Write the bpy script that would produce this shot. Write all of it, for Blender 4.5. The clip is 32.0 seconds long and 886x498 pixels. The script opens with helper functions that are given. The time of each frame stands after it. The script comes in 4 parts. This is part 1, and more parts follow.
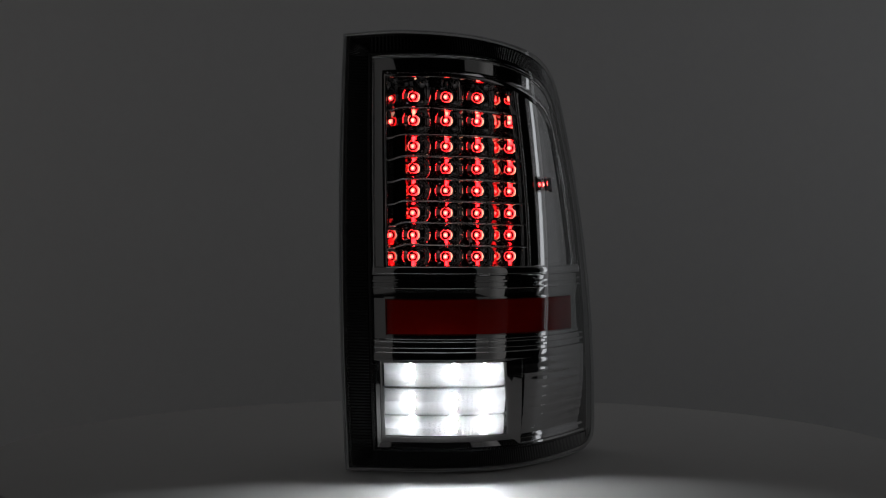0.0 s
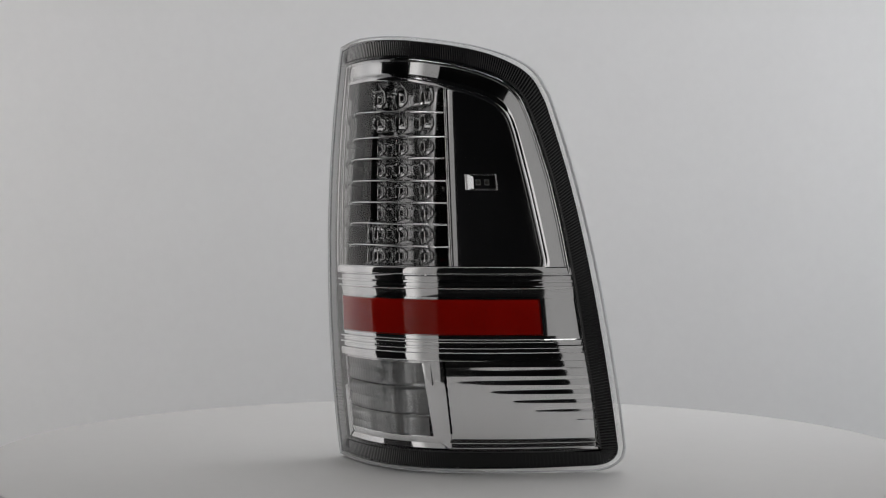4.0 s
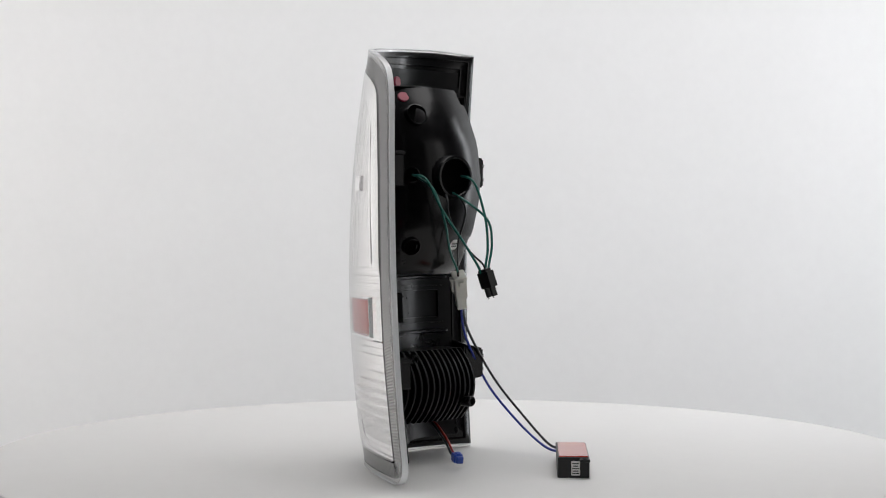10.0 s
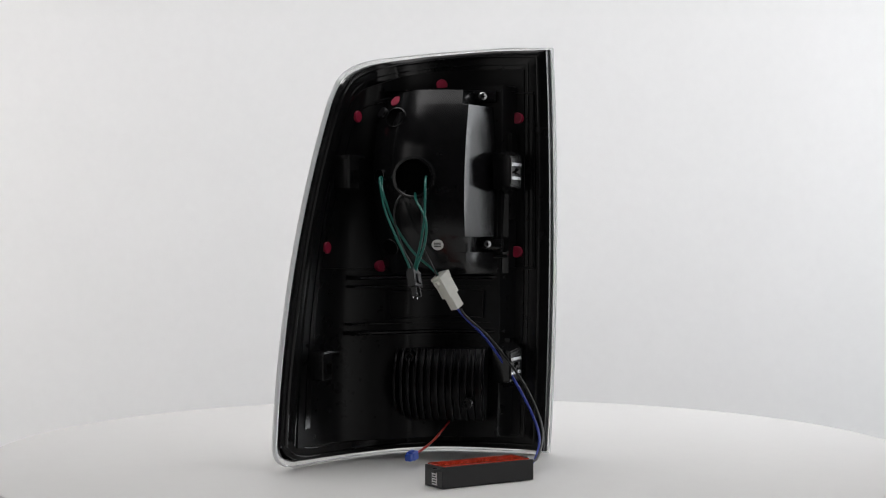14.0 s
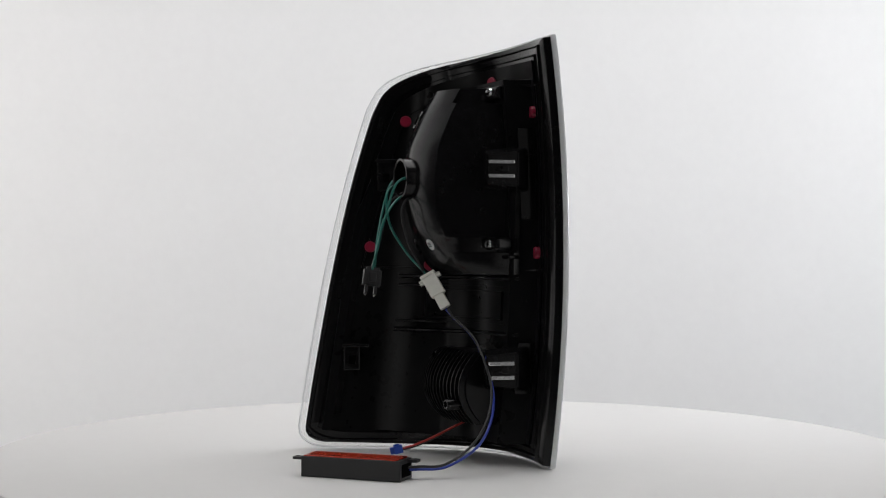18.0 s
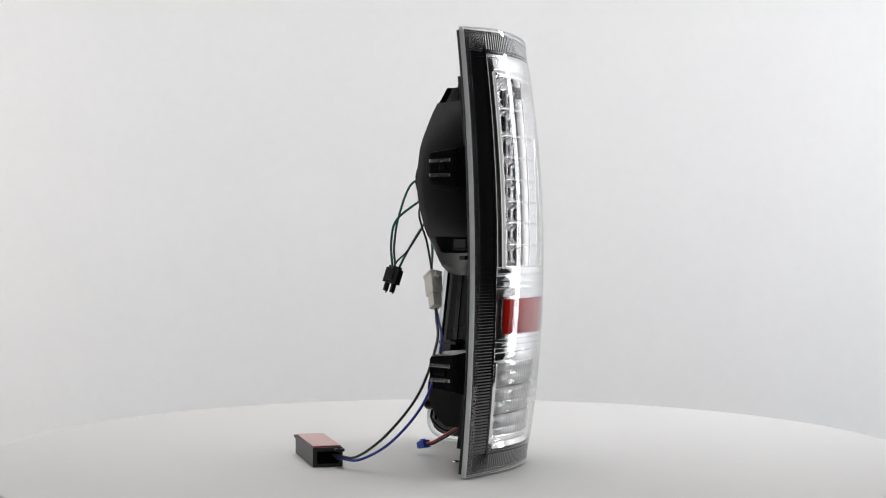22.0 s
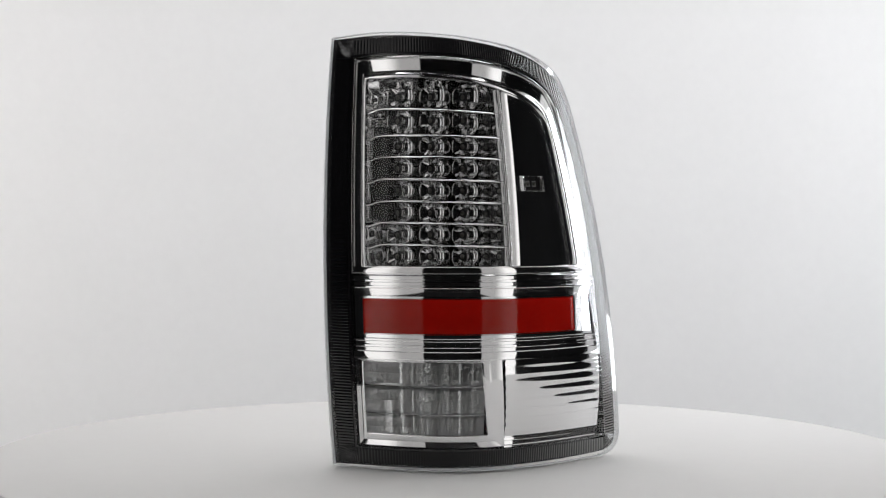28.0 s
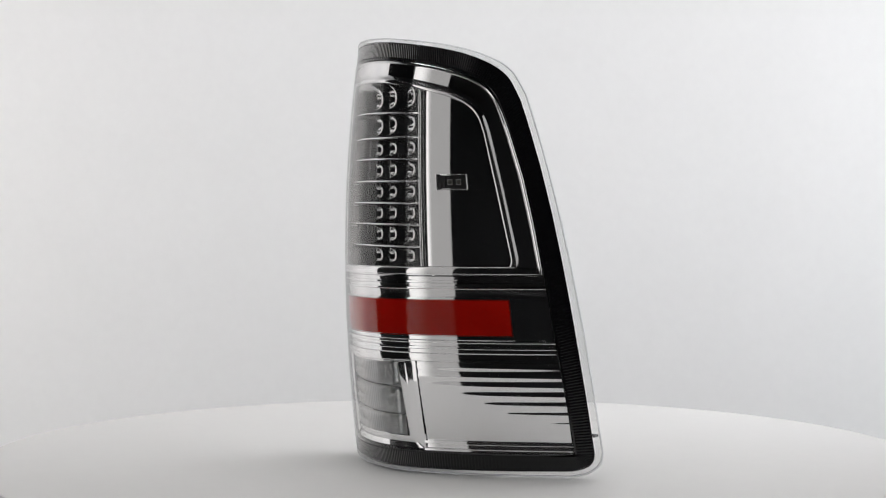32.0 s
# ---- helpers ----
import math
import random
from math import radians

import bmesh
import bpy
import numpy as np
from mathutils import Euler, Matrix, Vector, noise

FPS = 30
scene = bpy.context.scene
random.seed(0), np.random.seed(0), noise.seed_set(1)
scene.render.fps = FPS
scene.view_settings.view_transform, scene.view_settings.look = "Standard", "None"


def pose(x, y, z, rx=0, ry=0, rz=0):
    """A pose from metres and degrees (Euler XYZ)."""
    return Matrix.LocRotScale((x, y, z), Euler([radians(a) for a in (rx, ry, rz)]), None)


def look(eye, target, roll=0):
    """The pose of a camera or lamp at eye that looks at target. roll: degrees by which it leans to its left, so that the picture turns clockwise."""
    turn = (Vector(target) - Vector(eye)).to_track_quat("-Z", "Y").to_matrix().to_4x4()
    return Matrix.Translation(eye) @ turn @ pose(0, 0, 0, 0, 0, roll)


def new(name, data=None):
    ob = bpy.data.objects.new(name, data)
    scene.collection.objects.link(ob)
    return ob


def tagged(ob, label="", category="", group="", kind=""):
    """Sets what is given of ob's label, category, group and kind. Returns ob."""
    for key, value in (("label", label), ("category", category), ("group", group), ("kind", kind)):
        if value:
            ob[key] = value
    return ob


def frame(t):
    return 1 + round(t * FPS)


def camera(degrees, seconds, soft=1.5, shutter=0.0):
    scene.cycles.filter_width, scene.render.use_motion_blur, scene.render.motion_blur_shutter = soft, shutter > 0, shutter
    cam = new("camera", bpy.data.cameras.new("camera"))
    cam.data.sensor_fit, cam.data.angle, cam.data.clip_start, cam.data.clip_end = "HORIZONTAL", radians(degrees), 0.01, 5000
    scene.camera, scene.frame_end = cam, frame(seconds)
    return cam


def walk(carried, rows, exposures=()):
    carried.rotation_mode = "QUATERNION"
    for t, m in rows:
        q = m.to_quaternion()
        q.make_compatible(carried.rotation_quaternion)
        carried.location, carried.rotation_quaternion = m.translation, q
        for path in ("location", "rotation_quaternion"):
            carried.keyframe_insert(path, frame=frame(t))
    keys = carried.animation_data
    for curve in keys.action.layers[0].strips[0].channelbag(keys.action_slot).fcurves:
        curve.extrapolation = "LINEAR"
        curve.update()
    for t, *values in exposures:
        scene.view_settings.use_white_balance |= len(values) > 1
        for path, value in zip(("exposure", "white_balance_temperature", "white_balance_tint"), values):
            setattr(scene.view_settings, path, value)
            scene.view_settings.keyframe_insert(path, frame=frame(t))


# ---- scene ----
# A clear-lens truck tail light turns once in 26.8 s on a white round table before a white paper sweep.

# ---- camera ----
cam = camera(32.59, 32.0, soft=1.1)
EYE = pose(-0.0053, -1.5811, 0.2378, 90 - 0.568, 0, 0) @ pose(0, 0, 0, 0, 0, 0.08)
STOPS = [(0.0, -4.2), (0.5, -3.48), (1.0, -2.85), (1.5, -2.32), (2.0, -1.85), (2.5, -1.45), (3.0, -1.08), (3.5, -0.80),
         (4.0, -0.65), (4.5, -0.3), (5.0, -0.08), (5.5, 0.0), (32.0, 0.0)]
walk(cam, [(0.0, EYE), (32.0, EYE)], STOPS)

# ---- light: two tall softboxes beside the camera, a large one overhead, unseen fill lamps added on the paper ----
world = bpy.data.worlds.new("studio")
scene.world = world
world.use_nodes = True
world.node_tree.nodes["Background"].inputs["Color"].default_value = (0.9, 0.95, 1.0, 1)
world.node_tree.nodes["Background"].inputs["Strength"].default_value = 0.02


def area_lamp(name, eye, target, width, height, watts, colour=(1, 1, 1)):
    data = bpy.data.lights.new(name, "AREA")
    data.shape, data.size, data.size_y = "RECTANGLE", width, height
    data.energy, data.color = watts, colour
    ob = new(name, data)
    ob.matrix_world = look(eye, target)
    return ob


def around(azimuth, distance, z):
    a = radians(azimuth)
    return (distance * math.sin(a), -distance * math.cos(a), z)


def softbox(name, azimuth, width, watts, outer_first, colour):
    """A tall softbox whose light grows evenly from its inner to its outer edge."""
    ob = area_lamp(name, around(azimuth, 1.92, 0.50), (0, 0, 0.45), width, 2.1, watts, colour)
    ob.data.use_nodes = True
    nt = ob.data.node_tree
    where, axes, ramp = (nt.nodes.new("ShaderNode" + k) for k in ("NewGeometry", "SeparateXYZ", "MapRange"))
    ramp.interpolation_type = "SMOOTHSTEP"
    ramp.inputs["From Min"].default_value, ramp.inputs["From Max"].default_value = (0.58, 0.22) if outer_first else (0.42, 0.78)
    ramp.inputs["To Min"].default_value, ramp.inputs["To Max"].default_value = 0.56, 1.50
    nt.links.new(where.outputs["Parametric"], axes.inputs[0])
    nt.links.new(axes.outputs["X"], ramp.inputs["Value"])
    nt.links.new(ramp.outputs["Result"], nt.nodes["Emission"].inputs["Strength"])


softbox("softbox_right", 48.6, 1.17, 5.67, False, (1.0, 0.985, 0.97))
softbox("softbox_left", -42.2, 1.22, 5.49, True, (1.0, 0.98, 0.96))
area_lamp("softbox_overhead", (0.1, 0.2, 1.75), (0.1, 0.15, 0), 1.9, 1.6, 29.5, (1.0, 0.985, 0.985))
# added fills, out of view, that brighten the paper's sides and ends
area_lamp("paper_fill_left", around(-80, 1.30, 0.40), around(-112, 1.75, 0.25), 0.45, 1.3, 8.0, (1.0, 0.96, 0.93))
area_lamp("paper_fill_far_left", around(-122, 1.45, 0.25), around(-149, 1.75, 0.15), 0.15, 1.3, 2.2, (1.0, 0.92, 0.86))
area_lamp("paper_fill_right", around(80, 1.30, 0.55), around(112, 1.75, 0.45), 0.45, 1.3, 4.6, (0.93, 0.96, 1.0))
area_lamp("paper_fill_far_right", around(112, 1.45, 0.55), around(173, 1.75, 0.35), 0.30, 1.3, 12.0, (0.93, 0.96, 1.0))

# ---- materials ----


def material(name, colour, rough=0.5, metal=0.0, ior=1.5, coat=0.0, grain=None, bump=None, vary=0.0, rough_vary=0.0, spec=0.5):
    """Principled material. grain: size in metres of the colour's unevenness; bump: (size, depth) of its relief."""
    m = bpy.data.materials.new(name)
    m.use_nodes = True
    nt = m.node_tree
    b = nt.nodes["Principled BSDF"]
    b.inputs["Base Color"].default_value = (*colour, 1)
    b.inputs["Roughness"].default_value, b.inputs["Metallic"].default_value = rough, metal
    b.inputs["Specular IOR Level"].default_value = spec
    b.inputs["IOR"].default_value, b.inputs["Coat Weight"].default_value = ior, coat
    co = nt.nodes.new("ShaderNodeTexCoord")
    if grain:
        fine, broad = nt.nodes.new("ShaderNodeTexNoise"), nt.nodes.new("ShaderNodeTexNoise")
        fine.inputs["Scale"].default_value, broad.inputs["Scale"].default_value = 1 / grain, 0.12 / grain
        both = nt.nodes.new("ShaderNodeMath")
        both.operation = "ADD"
        ramp = nt.nodes.new("ShaderNodeMapRange")
        ramp.inputs["From Min"].default_value, ramp.inputs["From Max"].default_value = 0.6, 1.4
        ramp.inputs["To Min"].default_value, ramp.inputs["To Max"].default_value = 1 - vary, 1 + vary
        mix = nt.nodes.new("ShaderNodeMix")
        mix.data_type, mix.blend_type = "RGBA", "MULTIPLY"
        mix.inputs["Factor"].default_value = 1.0
        mix.inputs["A"].default_value = (*colour, 1)
        for n in (fine, broad):
            nt.links.new(co.outputs["Object"], n.inputs["Vector"])
        nt.links.new(fine.outputs["Fac"], both.inputs[0])
        nt.links.new(broad.outputs["Fac"], both.inputs[1])
        nt.links.new(both.outputs[0], ramp.inputs["Value"])
        nt.links.new(ramp.outputs["Result"], mix.inputs["B"])
        nt.links.new(mix.outputs["Result"], b.inputs["Base Color"])
        if rough_vary:
            r2 = nt.nodes.new("ShaderNodeMapRange")
            r2.inputs["From Min"].default_value, r2.inputs["From Max"].default_value = 0.6, 1.4
            r2.inputs["To Min"].default_value, r2.inputs["To Max"].default_value = rough - rough_vary, rough + rough_vary
            nt.links.new(both.outputs[0], r2.inputs["Value"])
            nt.links.new(r2.outputs["Result"], b.inputs["Roughness"])
    if bump:
        n, bp = nt.nodes.new("ShaderNodeTexNoise"), nt.nodes.new("ShaderNodeBump")
        n.inputs["Scale"].default_value = 1 / bump[0]
        bp.inputs["Distance"].default_value, bp.inputs["Strength"].default_value = bump[1], 0.5
        nt.links.new(co.outputs["Object"], n.inputs["Vector"])
        nt.links.new(n.outputs["Fac"], bp.inputs["Height"])
        nt.links.new(bp.outputs["Normal"], b.inputs["Normal"])
    return m


def clear_plastic(name, tint, veil, f0=0.042):
    """A thin clear shell: lets light straight through, mirrors by Fresnel; veil: share of milky scatter."""
    m = bpy.data.materials.new(name)
    m.use_nodes = True
    nt = m.node_tree
    nt.nodes.clear()
    out, clear, gloss = (nt.nodes.new("ShaderNode" + k) for k in ("OutputMaterial", "BsdfTransparent", "BsdfGlossy"))
    lay, mix = nt.nodes.new("ShaderNodeLayerWeight"), nt.nodes.new("ShaderNodeMixShader")
    lay.inputs["Blend"].default_value = 0.5
    power, scale = nt.nodes.new("ShaderNodeMath"), nt.nodes.new("ShaderNodeMath")
    power.operation, scale.operation = "POWER", "MULTIPLY_ADD"
    power.inputs[1].default_value = 3.3
    scale.inputs[1].default_value, scale.inputs[2].default_value = 1 - f0, f0
    nt.links.new(lay.outputs["Facing"], power.inputs[0])
    nt.links.new(power.outputs[0], scale.inputs[0])
    clear.inputs["Color"].default_value = (*tint, 1)
    gloss.inputs["Roughness"].default_value = 0.015
    base = clear
    if veil:
        milk, m2 = nt.nodes.new("ShaderNodeBsdfTranslucent"), nt.nodes.new("ShaderNodeMixShader")
        dif, m3 = nt.nodes.new("ShaderNodeBsdfDiffuse"), nt.nodes.new("ShaderNodeMixShader")
        milk.inputs["Color"].default_value = dif.inputs["Color"].default_value = (0.92, 0.93, 0.94, 1)
        m3.inputs["Fac"].default_value, m2.inputs["Fac"].default_value = 0.5, veil
        nt.links.new(milk.outputs[0], m3.inputs[1])
        nt.links.new(dif.outputs[0], m3.inputs[2])
        nt.links.new(clear.outputs[0], m2.inputs[1])
        nt.links.new(m3.outputs[0], m2.inputs[2])
        base = m2
    nt.links.new(scale.outputs[0], mix.inputs["Fac"])
    nt.links.new(base.outputs[0], mix.inputs[1])
    nt.links.new(gloss.outputs[0], mix.inputs[2])
    nt.links.new(mix.outputs[0], out.inputs["Surface"])
    return m


def black_prisms(name):
    """Black moulded prisms under clear plastic: dark from the front, mirror-like at a slant."""
    m = material(name, (0.007, 0.007, 0.008), 0.5, spec=0.0, grain=0.01, vary=0.2)
    nt = m.node_tree
    gloss, mix = nt.nodes.new("ShaderNodeBsdfGlossy"), nt.nodes.new("ShaderNodeMixShader")
    lay, power, scale = nt.nodes.new("ShaderNodeLayerWeight"), nt.nodes.new("ShaderNodeMath"), nt.nodes.new("ShaderNodeMath")
    lay.inputs["Blend"].default_value = 0.5
    power.operation, scale.operation = "POWER", "MULTIPLY_ADD"
    power.inputs[1].default_value = 2.2
    scale.inputs[1].default_value, scale.inputs[2].default_value = 1.0, 0.035
    gloss.inputs["Roughness"].default_value = 0.12
    nt.links.new(lay.outputs["Facing"], power.inputs[0])
    nt.links.new(power.outputs[0], scale.inputs[0])
    nt.links.new(scale.outputs[0], mix.inputs["Fac"])
    nt.links.new(nt.nodes["Principled BSDF"].outputs[0], mix.inputs[1])
    nt.links.new(gloss.outputs[0], mix.inputs[2])
    nt.links.new(mix.outputs[0], nt.nodes["Material Output"].inputs["Surface"])
    return m


def glowing(name, colour, strength):
    m = material(name, (0.1, 0.1, 0.1), 0.3)
    b = m.node_tree.nodes["Principled BSDF"]
    b.inputs["Emission Color"].default_value, b.inputs["Emission Strength"].default_value = (*colour, 1), strength
    return m


PAPER = material("white_paper", (0.80, 0.80, 0.80), 0.9, grain=0.02, vary=0.015, bump=(0.003, 0.0002))
TABLE = material("white_matte_laminate", (0.62, 0.615, 0.605), 0.55, grain=0.015, vary=0.012, bump=(0.002, 0.00005))
STUDIO = material("dark_studio_paint", (0.012, 0.012, 0.013), 0.8, grain=0.1, vary=0.2)
CHROME = material("vacuum_chrome", (0.90, 0.90, 0.905), 0.045, 1.0, grain=0.012, vary=0.02, rough_vary=0.02)
FIN = material("cast_black_plastic", (0.006, 0.006, 0.0065), 0.34, spec=0.15, grain=0.006, vary=0.25, bump=(0.003, 0.00005))
CUP = material("reflector_chrome", (0.80, 0.80, 0.805), 0.05, 1.0, grain=0.006, vary=0.04)
TROUGH = material("satin_reflector_chrome", (0.80, 0.80, 0.805), 0.11, 1.0, grain=0.006, vary=0.04)
CELL = material("lamp_cell_chrome", (0.88, 0.88, 0.885), 0.12, 1.0, grain=0.006, vary=0.04)
BLACK = material("black_housing_plastic", (0.0065, 0.0065, 0.007), 0.20, spec=0.28, grain=0.01, vary=0.3, rough_vary=0.04, bump=(0.006, 0.00005))
SHELL = material("satin_black_shell_plastic", (0.0060, 0.0060, 0.0065), 0.30, spec=0.14, grain=0.01, vary=0.3, rough_vary=0.05, bump=(0.004, 0.00006))
MATT_BLACK = material("matt_black_plastic", (0.008, 0.008, 0.009), 0.42, grain=0.006, vary=0.25, bump=(0.001, 0.0001))
RIBBED = black_prisms("black_prism_plastic")
LEDGE = material("gloss_black_ledge_plastic", (0.006, 0.006, 0.007), 0.16, ior=1.6, grain=0.01, vary=0.2)
# near-black that paints the shade inside holes and slots
HOLE_SHADE = material("hole_shade_black", (0.002, 0.002, 0.002), 0.9, spec=0.02, grain=0.005, vary=0.2)
RED = material("red_reflex_plastic", (0.44, 0.008, 0.004), 0.12, spec=0.05, coat=0.0, grain=0.003, vary=0.12, bump=(0.0016, 0.00008))
PLUG = material("crimson_plug", (0.30, 0.012, 0.045), 0.4, grain=0.004, vary=0.2, bump=(0.002, 0.0002))
TAPE = material("red_foam_tape_film", (0.42, 0.035, 0.015), 0.16, grain=0.01, vary=0.08, coat=0.3)
STEEL = material("zinc_plated_steel", (0.75, 0.76, 0.78), 0.22, 1.0, grain=0.004, vary=0.08, rough_vary=0.05)
NYLON = material("white_nylon", (0.74, 0.74, 0.68), 0.4, grain=0.005, vary=0.06, bump=(0.002, 0.0001))
TEAL = material("green_wire_sheath", (0.010, 0.13, 0.105), 0.35, grain=0.004, vary=0.1)
BLUE = material("blue_wire_sheath", (0.018, 0.04, 0.32), 0.35, grain=0.004, vary=0.1)
BLUE_NYLON = material("blue_nylon", (0.02, 0.07, 0.42), 0.3, grain=0.004, vary=0.1)
RED_WIRE = material("red_wire_sheath", (0.33, 0.02, 0.015), 0.35, grain=0.004, vary=0.1)
WIRE = material("black_wire_sheath", (0.012, 0.012, 0.013), 0.35, grain=0.004, vary=0.2)
LABEL = material("white_label_paper", (0.75, 0.75, 0.74), 0.6, grain=0.003, vary=0.04)
INK = material("black_ink", (0.03, 0.03, 0.03), 0.6, grain=0.003, vary=0.1)
CHIP = material("clear_epoxy_bead", (0.10, 0.10, 0.09), 0.4, grain=0.002, vary=0.1)
LENS = clear_plastic("clear_polycarbonate", (0.985, 0.985, 0.985), 0.0, 0.034)
FROST = clear_plastic("prismatic_inner_lens", (0.97, 0.97, 0.97), 0.11, 0.17)
# moulded prisms bend and blur what lies behind
nt = FROST.node_tree
bend, wave, relief, place = (nt.nodes.new("ShaderNode" + k) for k in ("BsdfRefraction", "TexNoise", "Bump", "TexCoord"))
bend.inputs["Color"].default_value = (0.97, 0.975, 0.975, 1)
bend.inputs["Roughness"].default_value, bend.inputs["IOR"].default_value = 0.28, 1.25
wave.inputs["Scale"].default_value, wave.inputs["Detail"].default_value = 210.0, 1.0
relief.inputs["Distance"].default_value, relief.inputs["Strength"].default_value = 0.0009, 1.0
nt.links.new(place.outputs["Object"], wave.inputs["Vector"])
nt.links.new(wave.outputs["Fac"], relief.inputs["Height"])
for node in (bend, nt.nodes["Glossy BSDF"]):
    nt.links.new(relief.outputs["Normal"], node.inputs["Normal"])
for link in list(nt.nodes["Transparent BSDF"].outputs[0].links):
    target = link.to_socket
    nt.links.new(bend.outputs[0], target)
nt.nodes.remove(nt.nodes["Transparent BSDF"])
RIM = clear_plastic("clear_polycarbonate_rim", (0.985, 0.985, 0.985), 0.05)
EDGE = clear_plastic("clear_polycarbonate_edge", (0.98, 0.98, 0.98), 0.80)
RED_CORE = glowing("lit_red_diode_core", (1.0, 0.60, 0.38), 45.0)
RED_DOME = glowing("lit_red_diode_dome", (1.0, 0.006, 0.008), 420.0)
for m in (RED_CORE, RED_DOME):
    m.cycles.emission_sampling = "NONE"
WHITE_CORE = glowing("lit_white_diode_core", (0.93, 0.97, 1.0), 9000.0)
WHITE_DOME = glowing("lit_white_diode_dome", (0.93, 0.97, 1.0), 26000.0)

# ---- mesh helpers ----


def solid(name, verts, faces, mat, parent=None, label="", smooth=None, mats=(), slots=None):
    """One mesh object from vertices and faces. smooth: the angle in degrees below which edges shade smooth."""
    me = bpy.data.meshes.new(name)
    me.from_pydata([tuple(map(float, v)) for v in verts], [], faces)
    bm = bmesh.new()
    bm.from_mesh(me)
    if slots is None:
        bmesh.ops.recalc_face_normals(bm, faces=bm.faces)
    if smooth is not None:
        for fc in bm.faces:
            fc.smooth = True
        for e in bm.edges:
            e.smooth = len(e.link_faces) == 2 and e.calc_face_angle(3.14) < radians(smooth)
    bm.to_mesh(me)
    bm.free()
    for m in (mat, *mats):
        me.materials.append(m)
    if slots is not None:
        me.polygons.foreach_set("material_index", slots)
    ob = new(name, me)
    ob.parent = parent
    return tagged(ob, label)


def part(name, bm, mat, parent, label=""):
    me = bpy.data.meshes.new(name)
    bmesh.ops.recalc_face_normals(bm, faces=bm.faces)
    bm.to_mesh(me)
    bm.free()
    me.materials.append(mat)
    ob = new(name, me)
    ob.parent = parent
    return tagged(ob, label)


def boxes(items, m=Matrix(), bevel=0.0):
    """Bevelled boxes (centre, size) in one bmesh, moved by m."""
    bm = bmesh.new()
    for c, s in items:
        got = bmesh.ops.create_cube(bm, size=1, matrix=m @ Matrix.Translation(c) @ Matrix.Diagonal((*s, 1)))
        if bevel:
            edges = list({e for v in got["verts"] for e in v.link_edges})
            bmesh.ops.bevel(bm, geom=edges, offset=bevel, segments=2, affect="EDGES", profile=0.6)
    return bm


def lathe(profile, m=Matrix(), n=20):
    """Vertices and faces of a closed profile of (radius, y) turned about the y axis."""
    vs, fs, k = [], [], len(profile)
    for i in range(n):
        a = 2 * math.pi * i / n
        for r, y in profile:
            vs.append(m @ Vector((r * math.cos(a), y, r * math.sin(a))))
    for i in range(n):
        for j in range(k):
            a, b = i * k + j, i * k + (j + 1) % k
            c, d = ((i + 1) % n) * k + (j + 1) % k, ((i + 1) % n) * k + j
            fs.append((a, b, c, d))
    return vs, fs


def tube(name, knots, radius, mat, parent, label="", n=8, steps=9):
    """A round cable through the knots."""
    p = [Vector(k) for k in knots]
    p = [2 * p[0] - p[1]] + p + [2 * p[-1] - p[-2]]
    line = []
    for i in range(1, len(p) - 2):
        for s in range(steps):
            t = s / steps
            a, b, c, d = p[i - 1], p[i], p[i + 1], p[i + 2]
            line.append(0.5 * (2 * b + (c - a) * t + (2 * a - 5 * b + 4 * c - d) * t * t + (3 * b - a - 3 * c + d) * t ** 3))
    line.append(p[-2])
    vs, fs = [], []
    side = None
    for i, q in enumerate(line):
        along = (line[min(i + 1, len(line) - 1)] - line[max(i - 1, 0)]).normalized()
        if side is None:
            side = along.orthogonal().normalized()
        side = (side - along * side.dot(along)).normalized()
        up = along.cross(side)
        for j in range(n):
            a = 2 * math.pi * j / n
            vs.append(q + radius * (math.cos(a) * side + math.sin(a) * up))
    for i in range(len(line) - 1):
        for j in range(n):
            fs.append((i * n + j, i * n + (j + 1) % n, (i + 1) * n + (j + 1) % n, (i + 1) * n + j))
    fs.append(tuple(range(n)))
    fs.append(tuple(range((len(line) - 1) * n, len(line) * n)))
    return solid(name, vs, fs, mat, parent, label, smooth=60)


# ---- the lens surface: a plan curve that wraps from the tailgate side (u = 0) to the flank (u = 1), bowed in height ----
CONTROL = np.array([[-0.1562, 0.0214, 0.0518], [0.4692, -0.2202, -0.1102], [-0.4209, 0.1867, 0.0839], [0.3389, -0.1071, -0.0646]])
FLANK_X, FLANK_Y = (-0.0217, -0.3220, 0.0099, 0.1631), (-0.3928, 0.1057, -0.1631, 0.1047)


def S(u, z, dep=0.0):
    """Points of the lens surface at (u, z), dep metres inside it."""
    u, z, dep = np.broadcast_arrays(*(np.asarray(a, float) for a in (u, z, dep)))
    p0x, p0y = -0.1087 + 0.1 * (z - 0.25) ** 2, -0.0800 + 0.27 * (z - 0.21) ** 2
    p1x, p1y, p2x, p2y = (np.polyval(c, z) for c in CONTROL)
    p3x, p3y = np.polyval(FLANK_X, z), np.polyval(FLANK_Y, z)
    v = 1 - u
    x = v ** 3 * p0x + 3 * u * v * v * p1x + 3 * u * u * v * p2x + u ** 3 * p3x
    y = v ** 3 * p0y + 3 * u * v * v * p1y + 3 * u * u * v * p2y + u ** 3 * p3y
    tx = v * v * (p1x - p0x) + 2 * u * v * (p2x - p1x) + u * u * (p3x - p2x)
    ty = v * v * (p1y - p0y) + 2 * u * v * (p2y - p1y) + u * u * (p3y - p2y)
    k = np.hypot(tx, ty)
    return np.stack([x - dep * ty / k, y + dep * tx / k, z], -1)


